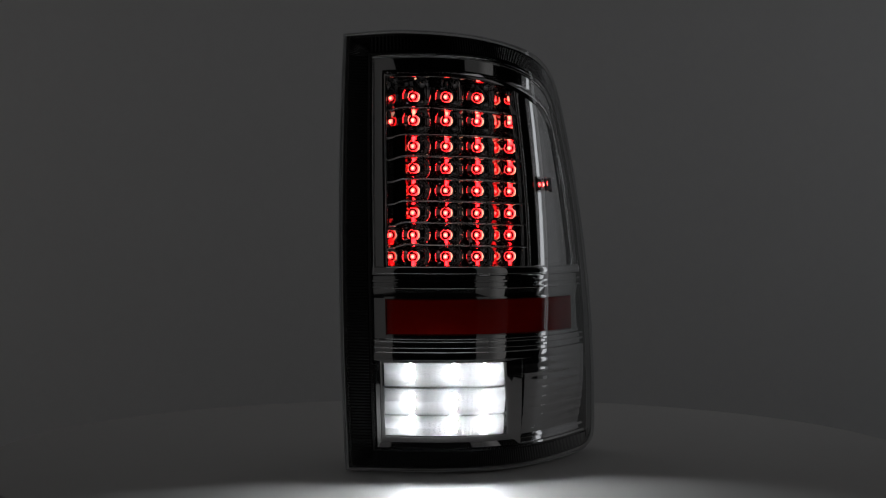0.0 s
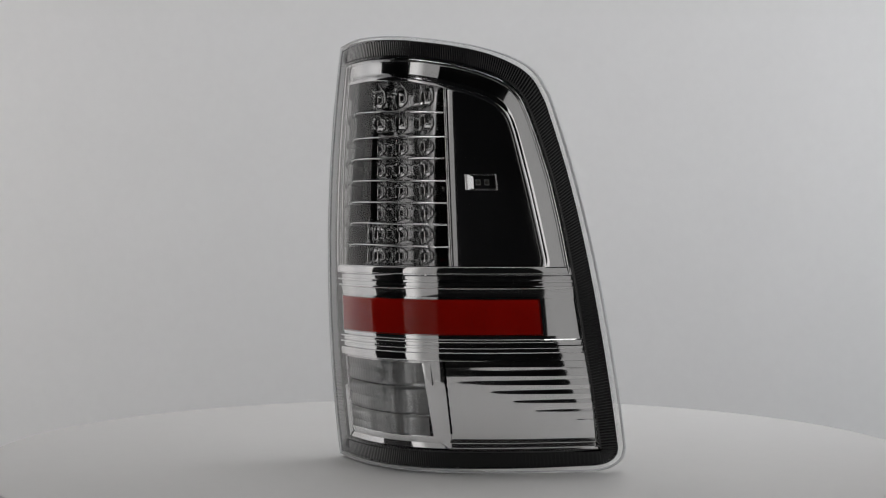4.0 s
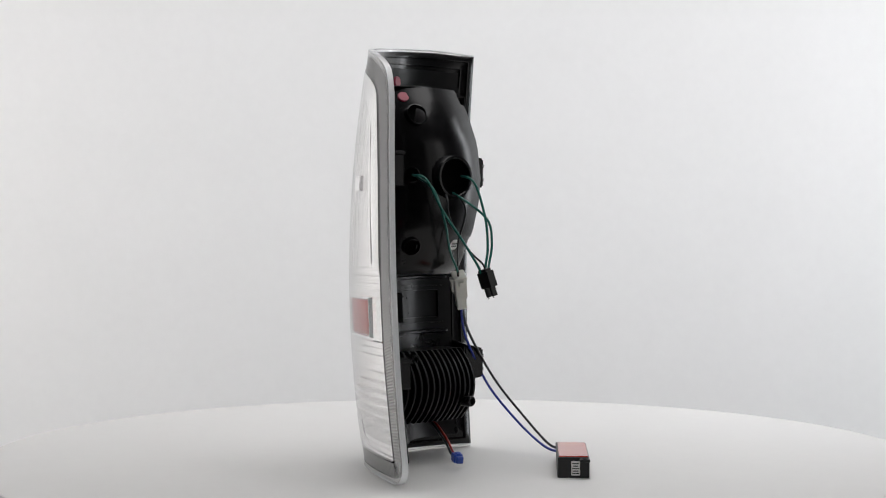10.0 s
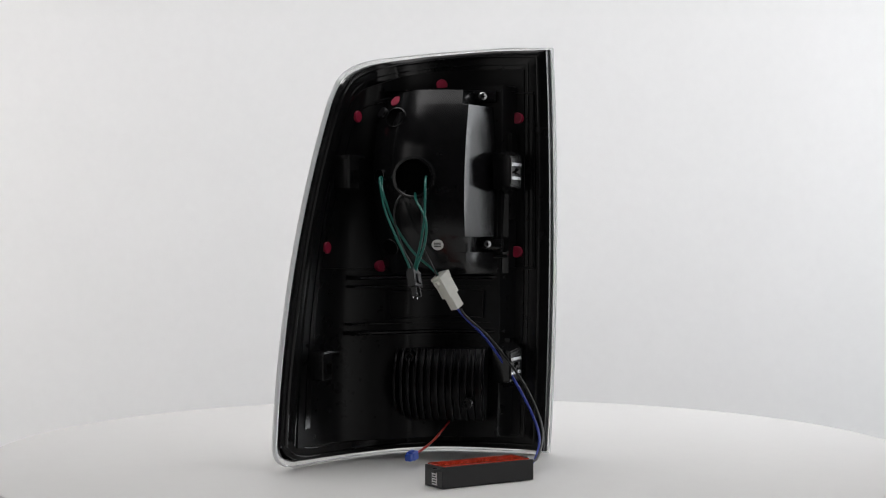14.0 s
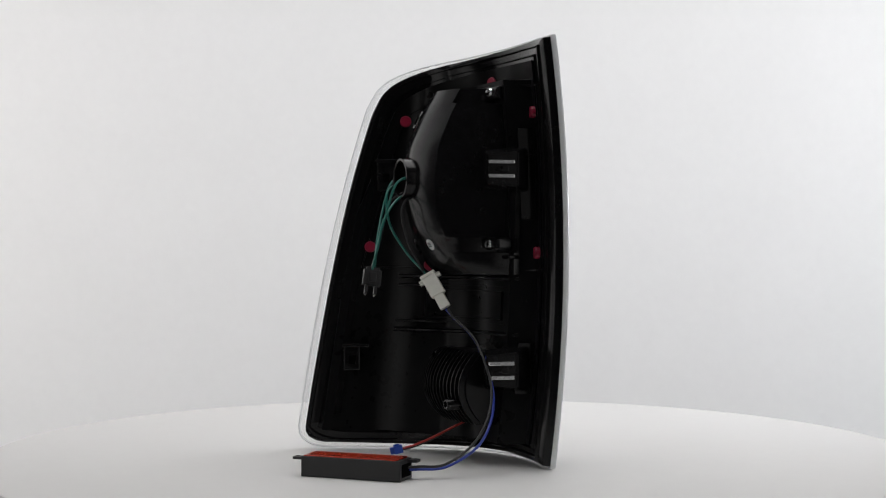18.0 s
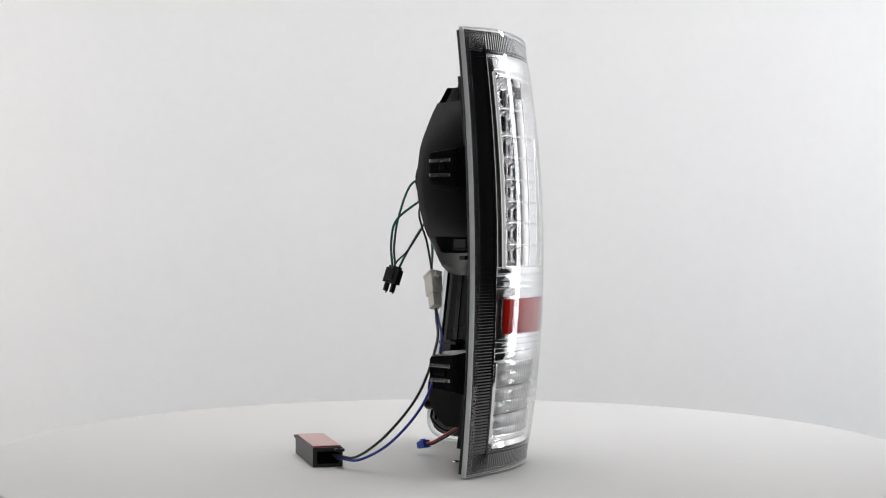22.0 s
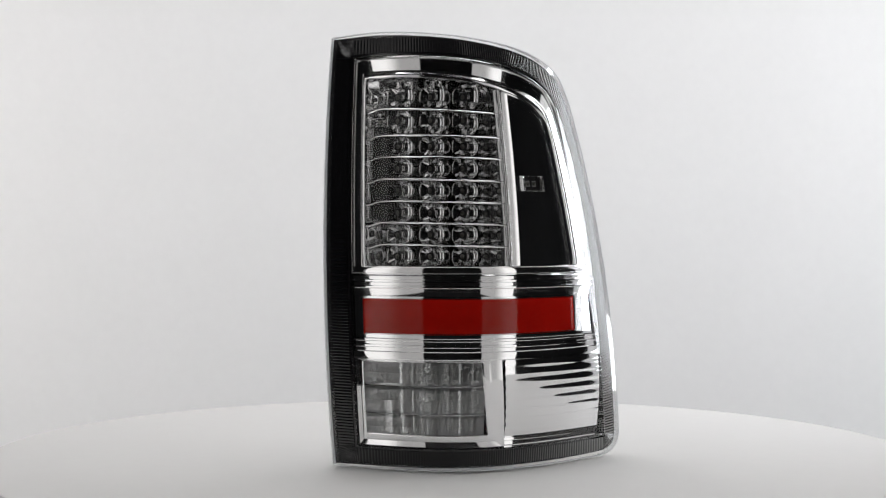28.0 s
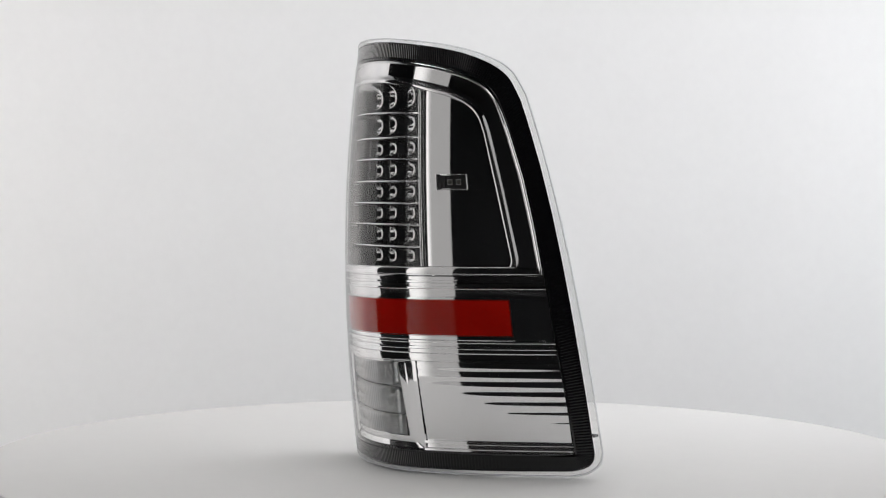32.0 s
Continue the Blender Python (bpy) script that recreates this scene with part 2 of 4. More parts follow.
def grid_faces(n, m, off=0, wrap=False):
    fs = []
    for i in range(n if wrap else n - 1):
        for j in range(m - 1):
            a, b = off + i * m + j, off + ((i + 1) % n) * m + j
            fs.append((a, b, b + 1, a + 1))
    return fs


def slab(name, u, z, front, back, mat, parent, label="", smooth=35):
    """A curved plate over the grid (u, z) between the depths front and back."""
    u, z = np.broadcast_arrays(np.asarray(u, float), np.asarray(z, float))
    n, m = u.shape
    a, b = S(u, z, front).reshape(-1, 3), S(u, z, back).reshape(-1, 3)
    k = n * m
    fs = grid_faces(n, m) + grid_faces(n, m, k)
    edge = [i * m for i in range(n)] + [(n - 1) * m + j for j in range(1, m)] + [i * m + m - 1 for i in range(n - 2, -1, -1)] + list(range(m - 2, 0, -1))
    for i, e in enumerate(edge):
        g = edge[(i + 1) % len(edge)]
        fs.append((e, g, g + k, e + k))
    return solid(name, np.concatenate([a, b]), fs, mat, parent, label, smooth)


def ring(name, outer, inner, profile, mat, parent, label="", smooth=35, ripple=None, cap=None):
    """A band between two closed outlines of equal count; profile: (share of the way inwards, depth), a closed section if it returns."""
    o, i = np.array(outer), np.array(inner)
    n, m = len(o), len(profile)
    f = np.array([p[0] for p in profile])[None, :, None]
    uz = o[:, None] * (1 - f) + i[:, None] * f
    dep = np.tile(np.array([p[1] for p in profile]), (n, 1))
    if ripple is not None:
        dep = dep + ripple
    if cap:
        dep = np.minimum(near(uz[..., 0], dep), cap(uz[..., 0]) - 0.001)
    vs = S(uz[..., 0], uz[..., 1], dep).reshape(-1, 3)
    fs = grid_faces(n, m, wrap=True)
    if profile[0] != profile[-1]:
        return solid(name, vs, fs, mat, parent, label, smooth)
    fs = [tuple((q // m) * m + (q % m) % (m - 1) for q in fc) for fc in fs]
    keep = [r for r in range(n * m) if r % m != m - 1]
    back = {r: q for q, r in enumerate(keep)}
    return solid(name, vs[keep], [tuple(back[q] for q in fc) for fc in fs], mat, parent, label, smooth)


def shell_front(u, z=None, top=None):
    """Depth of the rear shell's inner face; shallow along its top margin."""
    deep = np.interp(u, [0.0, 0.088, 0.108, 0.59, 0.64, 0.695, 0.745, 0.795, 0.83, 1.0], [0.0205, 0.0205, 0.048, 0.048, 0.0425, 0.0335, 0.0235, 0.0150, 0.0112, 0.0112])
    return deep if z is None else np.where(z > top - 0.0185, np.minimum(deep, 0.0205), deep)


def near(u, dep):
    """The chrome lies close under the lens."""
    return np.where(dep < 0.0165, dep * 0.5, dep)


def loop(left, top, right, bottom, counts):
    """A closed outline of (u, z): each side is a list of knots, walked in its own share of the count."""
    out = []
    for side, n in zip((left, top, right, bottom), counts):
        k = np.array(side, float)
        d = np.r_[0, np.cumsum(np.hypot(np.diff(k[:, 0]) * 0.34, np.diff(k[:, 1])))]
        t = np.linspace(0, d[-1], n, endpoint=False)
        out += [(np.interp(s, d, k[:, 0]), np.interp(s, d, k[:, 1])) for s in t]
    return out


TOP_U = [0, 0.118, 0.211, 0.311, 0.421, 0.516, 0.622, 0.712, 0.800, 0.870, 0.920, 0.955, 0.982, 1.0]
TOP_Z = [0.4375, 0.4397, 0.4391, 0.4374, 0.4349, 0.432, 0.4286, 0.4252, 0.4206, 0.4153, 0.4098, 0.4040, 0.3950, 0.375]
BASE = 0.002


def smooth_knots(us, zs, n=60):
    """More knots on a rounded line through the given ones."""
    out = []
    p = [Vector((u * 0.34, z)) for u, z in zip(us, zs)]
    p = [2 * p[0] - p[1]] + p + [2 * p[-1] - p[-2]]
    for i in range(1, len(p) - 2):
        for s in range(6):
            t = s / 6
            a, b, c, d = p[i - 1], p[i], p[i + 1], p[i + 2]
            q = 0.5 * (2 * b + (c - a) * t + (2 * a - 5 * b + 4 * c - d) * t * t + (3 * b - a - 3 * c + d) * t ** 3)
            out.append((q.x / 0.34, q.y))
    out.append((us[-1], zs[-1]))
    return out


RIM_TOP = smooth_knots(TOP_U, TOP_Z)
RIM_LOW = [(1.0, 0.026), (0.996, 0.017), (0.985, 0.0095), (0.965, 0.0045), (0.94, BASE), (0.5, BASE), (0.0, BASE)]
FACE_TOP = smooth_knots([0.072, 0.211, 0.328, 0.414, 0.531, 0.662, 0.779, 0.855, 0.892, 0.907], [0.4149, 0.4156, 0.4145, 0.4133, 0.4099, 0.4041, 0.3959, 0.386, 0.3735, 0.355])
FACE_RIGHT = [(0.907, 0.355), (0.917, 0.335), (0.930, 0.2937), (0.935, 0.2467), (0.937, 0.1934), (0.939, 0.1277), (0.945, 0.0673), (0.947, 0.0245)]


def rim(counts):
    return loop([(0, BASE), (0, TOP_Z[0])], RIM_TOP, [(1, 0.375), (1, 0.026)], RIM_LOW, counts)


def face(counts):
    return loop([(0.072, 0.0245), (0.072, 0.4149)], FACE_TOP, FACE_RIGHT, [(0.947, 0.0245), (0.072, 0.0245)], counts)


def black_line(outer, inner):
    """Where the black begins behind the clear margin of the lens: the margin widens towards the flank."""
    out = []
    for (u, z), (a, b) in zip(outer, inner):
        f = float(np.interp(u, [0, 0.06, 0.3, 0.8, 1], [0.09, 0.12, 0.15, 0.19, 0.27]))
        out.append((u + (a - u) * f, z + (b - z) * f))
    return out


# ---- studio ----
paper = []
for i in range(49):
    a = radians(105 + 157 * i / 48)
    paper.append((1.75 * math.sin(a), -1.75 * math.cos(a)))
vs, fs = [], []
for r, q in ((1.0, 0), (1.004, 1)):
    for x, y in paper:
        vs += [(x * r, y * r, -0.8), (x * r, y * r, 2.4)]
for i in range(48):
    a = 2 * i
    fs += [(a, a + 2, a + 3, a + 1), (98 + a, 98 + a + 1, 98 + a + 3, 98 + a + 2), (a + 1, a + 3, 98 + a + 3, 98 + a + 1)]
tagged(solid("backdrop", vs, fs, PAPER, smooth=30), "curved white paper sweep behind the table", "backdrop", kind="structure")


def wall(name, size, at, what):
    ob = part(name, boxes([((0, 0, 0), size)]), STUDIO, None)
    ob.location = at
    return tagged(ob, what, name.split("_")[0], kind="structure")


wall("floor", (7, 7, 0.1), (0, 0, -0.85), "dark grey painted studio floor")
wall("ceiling", (7, 7, 0.1), (0, 0, 2.95), "dark grey painted studio ceiling")
wall("wall_north", (7, 0.1, 3.7), (0, 3.45, 1.05), "dark grey painted studio wall")
wall("wall_south", (7, 0.1, 3.7), (0, -3.45, 1.05), "dark grey painted studio wall")
wall("wall_east", (0.1, 6.8, 3.7), (3.45, 0, 1.05), "dark grey painted studio wall")
wall("wall_west", (0.1, 6.8, 3.7), (-3.45, 0, 1.05), "dark grey painted studio wall")

table = tagged(new("round_table"), "round white matte laminate table with a rounded edge", "table")
table.location = (0.008, 0.092, -0.80)
TURN = Matrix.Rotation(radians(90), 4, "X")
R = 0.5115
vs, fs = lathe([(0.0001, 0.770), (0.0001, 0.80), (R - 0.006, 0.80), (R - 0.002, 0.7985), (R, 0.794), (R, 0.774), (R - 0.003, 0.770)], TURN, 128)
solid("tabletop", vs, fs, TABLE, table, smooth=40)
vs, fs = lathe([(0.0001, 0.03), (0.0001, 0.769), (0.04, 0.769), (0.04, 0.03)], TURN, 32)
solid("column", vs, fs, TABLE, table, smooth=40)
vs, fs = lathe([(0.0001, 0.0), (0.0001, 0.029), (0.29, 0.029), (0.3, 0.02), (0.3, 0.0)], TURN, 48)
solid("foot", vs, fs, TABLE, table, smooth=40)
vs, fs = lathe([(0.0001, 0.8002), (0.0001, 0.8012), (0.0035, 0.8011), (0.0042, 0.8004), (0.0042, 0.8002)], Matrix.Translation((0.0, -0.092, 0)) @ TURN, 20)
solid("pivot_cap", vs, fs, STEEL, table, "small shiny steel pivot cap", smooth=40)

# ---- the tail light ----
light = tagged(new("tail_light"), "truck tail light with clear lens, chrome reflectors and black housing", "tail light")

# clear outer lens
up = np.linspace(0, 1, 200)[None]
right = np.interp(0.0245 + 0.3305 * up, [p[1] for p in reversed(FACE_RIGHT)], [p[0] for p in reversed(FACE_RIGHT)])
uu = 0.070 + (right + 0.002 - 0.070) * (1 - (1 - np.linspace(0, 1, 72)[:, None]) ** 1.4)
zz = 0.0235 + (np.interp(uu, [p[0] for p in FACE_TOP], [p[1] for p in FACE_TOP]) + 0.001 - 0.0235) * up
flute = 0.00026 * np.cos(2 * np.pi * (0.1128 - zz) / 0.0094) * np.clip((0.114 - zz) / 0.002, 0, 1) * np.clip((zz - 0.034) / 0.004, 0, 1)
lens = solid("lens", S(uu, zz, 0.0002 + flute).reshape(-1, 3), grid_faces(72, 200), LENS, light, "clear glossy polycarbonate lens", smooth=60)
lens.visible_shadow = False

N1 = (60, 80, 60, 70)
rim_plate = ring("lens_rim", rim(N1), face(N1), [(0.02, 0.0004), (0.24, 0.0004), (0.24, 0.0020), (0.02, 0.0020), (0.02, 0.0004)], RIM, light, "clear moulded lens rim")
rim_plate.visible_shadow = False
ring("lens_edge", rim(N1), face(N1), [(0.0, 0.0006), (0.018, 0.0000), (0.040, 0.0006), (0.045, 0.0040), (0.030, 0.0058), (-0.005, 0.0058), (-0.012, 0.0030), (0.0, 0.0006)], EDGE, light, "milky rounded edge of the lens")

# black prism border under the lens
N2 = (870, 630, 720, 702)
total = sum(N2)
wave = np.zeros((total, 6))
wave[:, 1:5] = (0.00030 * (1 - np.abs(np.sin(np.pi * np.arange(total) / 6))))[:, None]
rib_out = rim(N2)
rib_in = []
for i, (u, z) in enumerate(rib_out):
    # each rib runs straight across the border; they fan out at the corners
    if i < N2[0]:
        rib_in.append((0.072, min(max(z, 0.0245), 0.4149)))
    elif i < N2[0] + N2[1]:
        ui = max(u, 0.072) if u < 0.70 else 0.70 + (u - 0.70) * 0.207 / 0.30
        rib_in.append((ui, float(np.interp(ui, [p[0] for p in FACE_TOP], [p[1] for p in FACE_TOP]))))
    elif i < sum(N2[:3]):
        zi = 0.0245 + (z - 0.026) * (0.355 - 0.0245) / (0.375 - 0.026)
        rib_in.append((float(np.interp(zi, [p[1] for p in reversed(FACE_RIGHT)], [p[0] for p in reversed(FACE_RIGHT)])), zi))
    else:
        rib_in.append((min(max(u, 0.072), 0.947), 0.0245))
tagged(ring("prism_border", black_line(rib_out, rib_in), rib_in, [(0.0, 0.0040), (0.01, 0.0010), (0.28, 0.0010), (0.56, 0.0010), (0.85, 0.0010), (0.86, 0.0040)], RIBBED, light, "gloss black border with fine prism ribs", smooth=40, ripple=wave), kind="stuff")
ring("black_ledge", rim(N1), face(N1), [(0.87, 0.0030), (0.89, 0.0010), (0.97, 0.0008), (1.0, 0.0014), (1.01, 0.010), (0.86, 0.010), (0.87, 0.0030)], LEDGE, light, "gloss black inner ledge")

# chrome bezel round the upper window
Z_UP, Z_WIN = 0.1985, 0.2062
N3 = (50, 80, 50, 60)
up_out = loop([(0.074, Z_UP), (0.074, 0.4142)], smooth_knots([0.074, 0.211, 0.328, 0.414, 0.531, 0.662, 0.779, 0.853, 0.889, 0.904], [0.4142, 0.4149, 0.4138, 0.4126, 0.4092, 0.4034, 0.3952, 0.3853, 0.373, 0.355]),
              [(0.904, 0.355), (0.914, 0.335), (0.927, 0.2937), (0.932, 0.2467), (0.934, Z_UP)], [(0.934, Z_UP), (0.074, Z_UP)], N3)
WIN_TOP = smooth_knots([0.111, 0.25, 0.40, 0.52, 0.613, 0.70, 0.76, 0.80, 0.822, 0.832], [0.3925, 0.3925, 0.3900, 0.3853, 0.3800, 0.3742, 0.3680, 0.3605, 0.350, 0.335])
up_in = loop([(0.111, Z_WIN), (0.111, 0.3925)], WIN_TOP, [(0.832, 0.335), (0.848, 0.28), (0.864, 0.2140), (0.863, 0.2095), (0.858, Z_WIN)], [(0.858, Z_WIN), (0.111, Z_WIN)], N3)
ring("upper_bezel", up_out, up_in, [(0.0, 0.0035), (0.03, 0.0026), (0.06, 0.0024), (0.09, 0.0034), (0.10, 0.0066), (0.12, 0.0080), (0.135, 0.0083), (0.15, 0.0083), (0.64, 0.0069), (0.66, 0.00685), (0.67, 0.0067), (0.72, 0.0062), (0.80, 0.0044), (0.86, 0.0034), (0.91, 0.0031), (0.96, 0.0034), (0.99, 0.0044), (1.0, 0.0062), (1.0, 0.0450), (0.95, 0.0450), (0.80, 0.0175), (0.05, 0.013), (0.0, 0.0035)], CHROME, light, "bright chrome bezel", cap=shell_front)

# red diode bank
L_U0, L_U1 = 0.115, 0.597
zt = lambda u: np.interp(u, [p[0] for p in WIN_TOP], [p[1] for p in WIN_TOP])
bow = np.linspace(-1, 1, 11)
uu = np.repeat((0.6005 + 0.0065 * bow)[:, None], 12, 1)
zz = Z_WIN + (zt(uu) - Z_WIN) * np.linspace(0, 1, 12)[None]
slab("divider_bar", uu, zz, (0.0055 - 0.0023 * np.sqrt(1.02 - bow ** 2))[:, None], 0.0125, CHROME, light, "chrome upright bar", smooth=50)
ROWS = [0.363, 0.336, 0.3147, 0.2924, 0.2707, 0.2495, 0.2277]
for k, z in enumerate(ROWS):
    n = 40
    us = np.linspace(L_U0 - 0.004, L_U1, n)
    droop = 0.004 * np.clip((0.16 - us) / 0.04, 0, 1) ** 2
    uu = np.repeat(us[:, None], 7, 1)
    zz = (z - droop - 0.012 * (us - 0.12) * (0.5 if k else 1.0))[:, None] + 0.0009 * np.array([-1, -0.92, -0.6, 0.0, 0.6, 0.92, 1])[None]
    slab("shelf", uu, zz, 0.0066 + 0.0009 * np.array([1.0, 0.6, 0.2, 0.0, 0.2, 0.6, 1.0])[None], 0.0430, CHROME, light, "thin chrome shelf between diode rows")
BEAM = -22.0
COLS = [(-0.0350, -0.0595), (-0.0021, -0.0552), (0.0294, -0.0460), (0.0630, -0.0280)]
LED_Z = [0.3755, 0.3518, 0.3258, 0.3037, 0.2815, 0.2590, 0.2368, 0.2150]
cup_prof = [(0.0032, 0.0), (0.0040, -0.0010), (0.0050, -0.0018), (0.0053, -0.0022), (0.0091, -0.0056), (0.0094, -0.0066), (0.0098, -0.0068), (0.0101, -0.0064), (0.0101, 0.0010), (0.0032, 0.0010)]
vs, fs = lathe(cup_prof, n=24)
cup0 = solid("reflector_cup", vs, fs, CUP, light, "faceted chrome diode cup", smooth=5)
# black cup added to block the bead's lit half once it is turned back
vs, fs = lathe([(0.0021, -0.0014), (0.0049, -0.0012), (0.0049, 0.006), (0.0001, 0.006), (0.0001, 0.005), (0.0034, 0.005), (0.0034, -0.0008)], n=20)
sock0 = solid("diode_light_trap", vs, fs, MATT_BLACK, light, smooth=30)


def diode(core, dome, r):
    """A bead whose front is lit and whose back is dark; it looks along -y."""
    vs, fs, sl = [], [], []
    rings, n = 10, 14
    for i in range(rings + 1):
        a = math.pi * i / rings
        for j in range(n):
            b = 2 * math.pi * j / n
            vs.append((r * max(math.sin(a), 1e-3) * math.cos(b), -r * math.cos(a), r * max(math.sin(a), 1e-3) * math.sin(b)))
    for i in range(rings):
        for j in range(n):
            fs.append((i * n + j, (i + 1) * n + j, (i + 1) * n + (j + 1) % n, i * n + (j + 1) % n))
            sl.append(0 if i < 2 else 1 if i < 5 else 2)
    ob = solid("diode", vs, fs, core, light, "", smooth=60, mats=(dome, CHIP), slots=sl)
    return ob


def again(ob, m):
    """Another part on the same mesh."""
    o = ob.copy()
    scene.collection.objects.link(o)
    o.parent, o.matrix_basis = ob.parent, m
    return o


DIODES = []
first = True
red0 = diode(RED_CORE, RED_DOME, 0.0029)
for x, y in COLS:
    for z in LED_Z:
        m = pose(x, y, z, 0, 0, BEAM)
        for src in (cup0, sock0, red0):
            if first:
                src.matrix_basis = m
                o = src
            else:
                o = again(src, m)
        DIODES.append((o, x, y, z, BEAM))
        first = False
# stepped chrome troughs: each row is a half-pipe that falls back one step at every diode
AIM = Vector((math.sin(radians(BEAM)), -math.cos(radians(BEAM))))
ACROSS = Vector((-AIM.y, AIM.x))
STEPS = [-0.0290, 0.0066, 0.0346, 0.0619]
FLOORS = [Vector(c).dot(AIM) - 0.0004 for c in COLS]
SHELF_U = (0.118, 0.216, 0.30, 0.40, 0.56)


def trough_point(n, w, z):
    p = ACROSS * n + AIM * w
    return (p.x, p.y, z)


def trough_rise(b):
    return 0.0140 * abs(b) ** 2.7


def trough_span(u, z, dep):
    """Across and along the beam: where the point (u, z, dep) of the lamp lies."""
    p = S(u, z, dep)
    q = Vector((p[0], p[1]))
    return q.dot(ACROSS), q.dot(AIM)


# the flat end wall of the troughs, behind the bezel's edge
zs = np.linspace(Z_WIN - 0.001, 0.3925, 12)
vs = []
for dn in (0.0, -0.0012):
    for z in zs:
        front = trough_span(0.111, z, 0.0062)
        vs += [trough_point(front[0] + 0.0003 + dn, front[1], z), trough_point(STEPS[0] + 0.0064 + dn, 0.066, z)]
solid("end_wall", vs, grid_faces(12, 2) + grid_faces(12, 2, 24), CHROME, light, "smooth chrome end wall of the diode rows", smooth=50)


for r, zc in enumerate(LED_Z):
    for c in range(4):
        u0, u1 = SHELF_U[c], SHELF_U[c + 1]
        um = (u0 + u1) / 2
        fall = lambda k: 0.012 * (um - 0.12) * (0.5 if k else 1.0)
        hi = ROWS[r - 1] - fall(r - 1) if r else float(zt(um)) + 0.001
        lo = ROWS[r] - fall(r) if r < 7 else Z_WIN - 0.001
        mid, k = (zc + (hi + lo) / 2) / 2, 21
        zs = [(b, mid + b * ((hi - mid) if b > 0 else (mid - lo))) for b in np.linspace(-1, 1, k)]
        vs, fs = [], []
        for drop in (0.0, 0.0012):
            for i in range(3):
                for b, z in zs:
                    ends = (STEPS[c] - (0.0017 if c else 0), STEPS[c + 1] if c < 3 else trough_span(0.598, z, 0.012)[0])
                    w = FLOORS[c] + trough_rise(b) + (0.005 if c == 0 and i == 0 else 0)
                    if c == 3:
                        w = min(w, trough_span(0.598, z, 0.012)[1])
                    vs.append(trough_point(ends[0] + (ends[1] - ends[0]) * i / 2, w - drop, z))
        fs = grid_faces(3, k) + grid_faces(3, k, 3 * k)
        if c < 3:
            # the step down to the next cell
            off = len(vs)
            vs += [trough_point(STEPS[c + 1] - 0.0014, min(FLOORS[c + 1] + trough_rise(b) - 0.001, FLOORS[c] + trough_rise(b) - 0.002), z) for b, z in zs]
            fs += [(2 * k + j, 2 * k + j + 1, off + j + 1, off + j) for j in range(k - 1)]
        solid("diode_trough", vs, fs, TROUGH, light, "curved chrome trough behind a diode", smooth=40)
        if c == 3:
            continue
        # its rounded lip
        sec = [(-0.0042, -0.0006), (-0.0040, 0.0008), (-0.0034, 0.0013), (-0.0028, 0.0012), (-0.0022, 0.0009), (-0.0010, 0.0009), (-0.0004, 0.0012), (0.0003, 0.0012), (0.0008, 0.0007), (0.0009, -0.0010)]
        m = len(sec)
        inner = [(b, z) for b, z in zs if abs(b) < 0.97]
        vs = [trough_point(STEPS[c + 1] + dn, FLOORS[c] + trough_rise(b) + dw * (1.0 if abs(b) < 0.8 else 0.4), z) for b, z in inner for dn, dw in sec]
        fs = grid_faces(len(inner), m) + [tuple(range(m)), tuple(range((len(inner) - 1) * m, len(inner) * m))]
        solid("trough_lip", vs, fs, CHROME, light, "rounded chrome lip of a trough", smooth=50)

# chrome flank panel with the side marker
MU0, MU1, MZ0, MZ1 = 0.664, 0.760, 0.2822, 0.2947
us = np.concatenate([np.linspace(0.607, MU0, 6), np.linspace(MU0, MU1, 7)[1:], np.linspace(MU1, 0.866, 9)[1:]])
zs = np.concatenate([np.linspace(Z_WIN, MZ0, 9), [MZ1], np.linspace(MZ1, 0.385, 10)[1:]])
uu, zz = np.meshgrid(us, zs, indexing="ij")
zz = np.where(zz > MZ1, MZ1 + (zz - MZ1) * (zt(uu) + 0.0025 - MZ1) / (0.385 - MZ1), zz)
n, m = uu.shape
dep = 0.0044 + 0.0016 * np.clip((0.640 - uu) / 0.033, 0, 1) ** 2
vs = np.concatenate([S(uu, zz, dep).reshape(-1, 3), S(uu, zz, dep + 0.002).reshape(-1, 3)])
fs = []
for i in range(n - 1):
    for j in range(m - 1):
        cu, cz = (us[i] + us[i + 1]) / 2, (zs[j] + zs[j + 1]) / 2
        if MU0 < cu < MU1 and MZ0 < cz < MZ1:
            continue
        a = i * m + j
        fs += [(a, a + m, a + m + 1, a + 1)]
        fs += [tuple(q + n * m for q in (a, a + m, a + m + 1, a + 1))]
solid("flank_panel", vs, fs, CHROME, light, "smooth chrome flank panel", smooth=60)
marker = slab("side_marker", np.repeat(np.linspace(MU0 + 0.001, MU1 - 0.001, 6)[:, None], 3, 1), np.linspace(MZ0 + 0.0003, MZ1 - 0.0003, 3)[None], 0.0085, 0.0122, MATT_BLACK, light, "small dark side marker slot")
MA, MB, MC, MD = MU0 - 0.004, MU1 + 0.006, MZ0 - 0.0016, MZ1 + 0.0016
mk_out = loop([(MA, MC), (MA, MD)], [(MA, MD), (MB, MD)], [(MB, MD), (MB, MC)], [(MB, MC), (MA, MC)], (4, 10, 4, 10))
ME = MU0 + 0.026
mk_in = loop([(ME, MZ0), (ME, MZ1)], [(ME, MZ1), (MU1, MZ1)], [(MU1, MZ1), (MU1, MZ0)], [(MU1, MZ0), (ME, MZ0)], (4, 10, 4, 10))
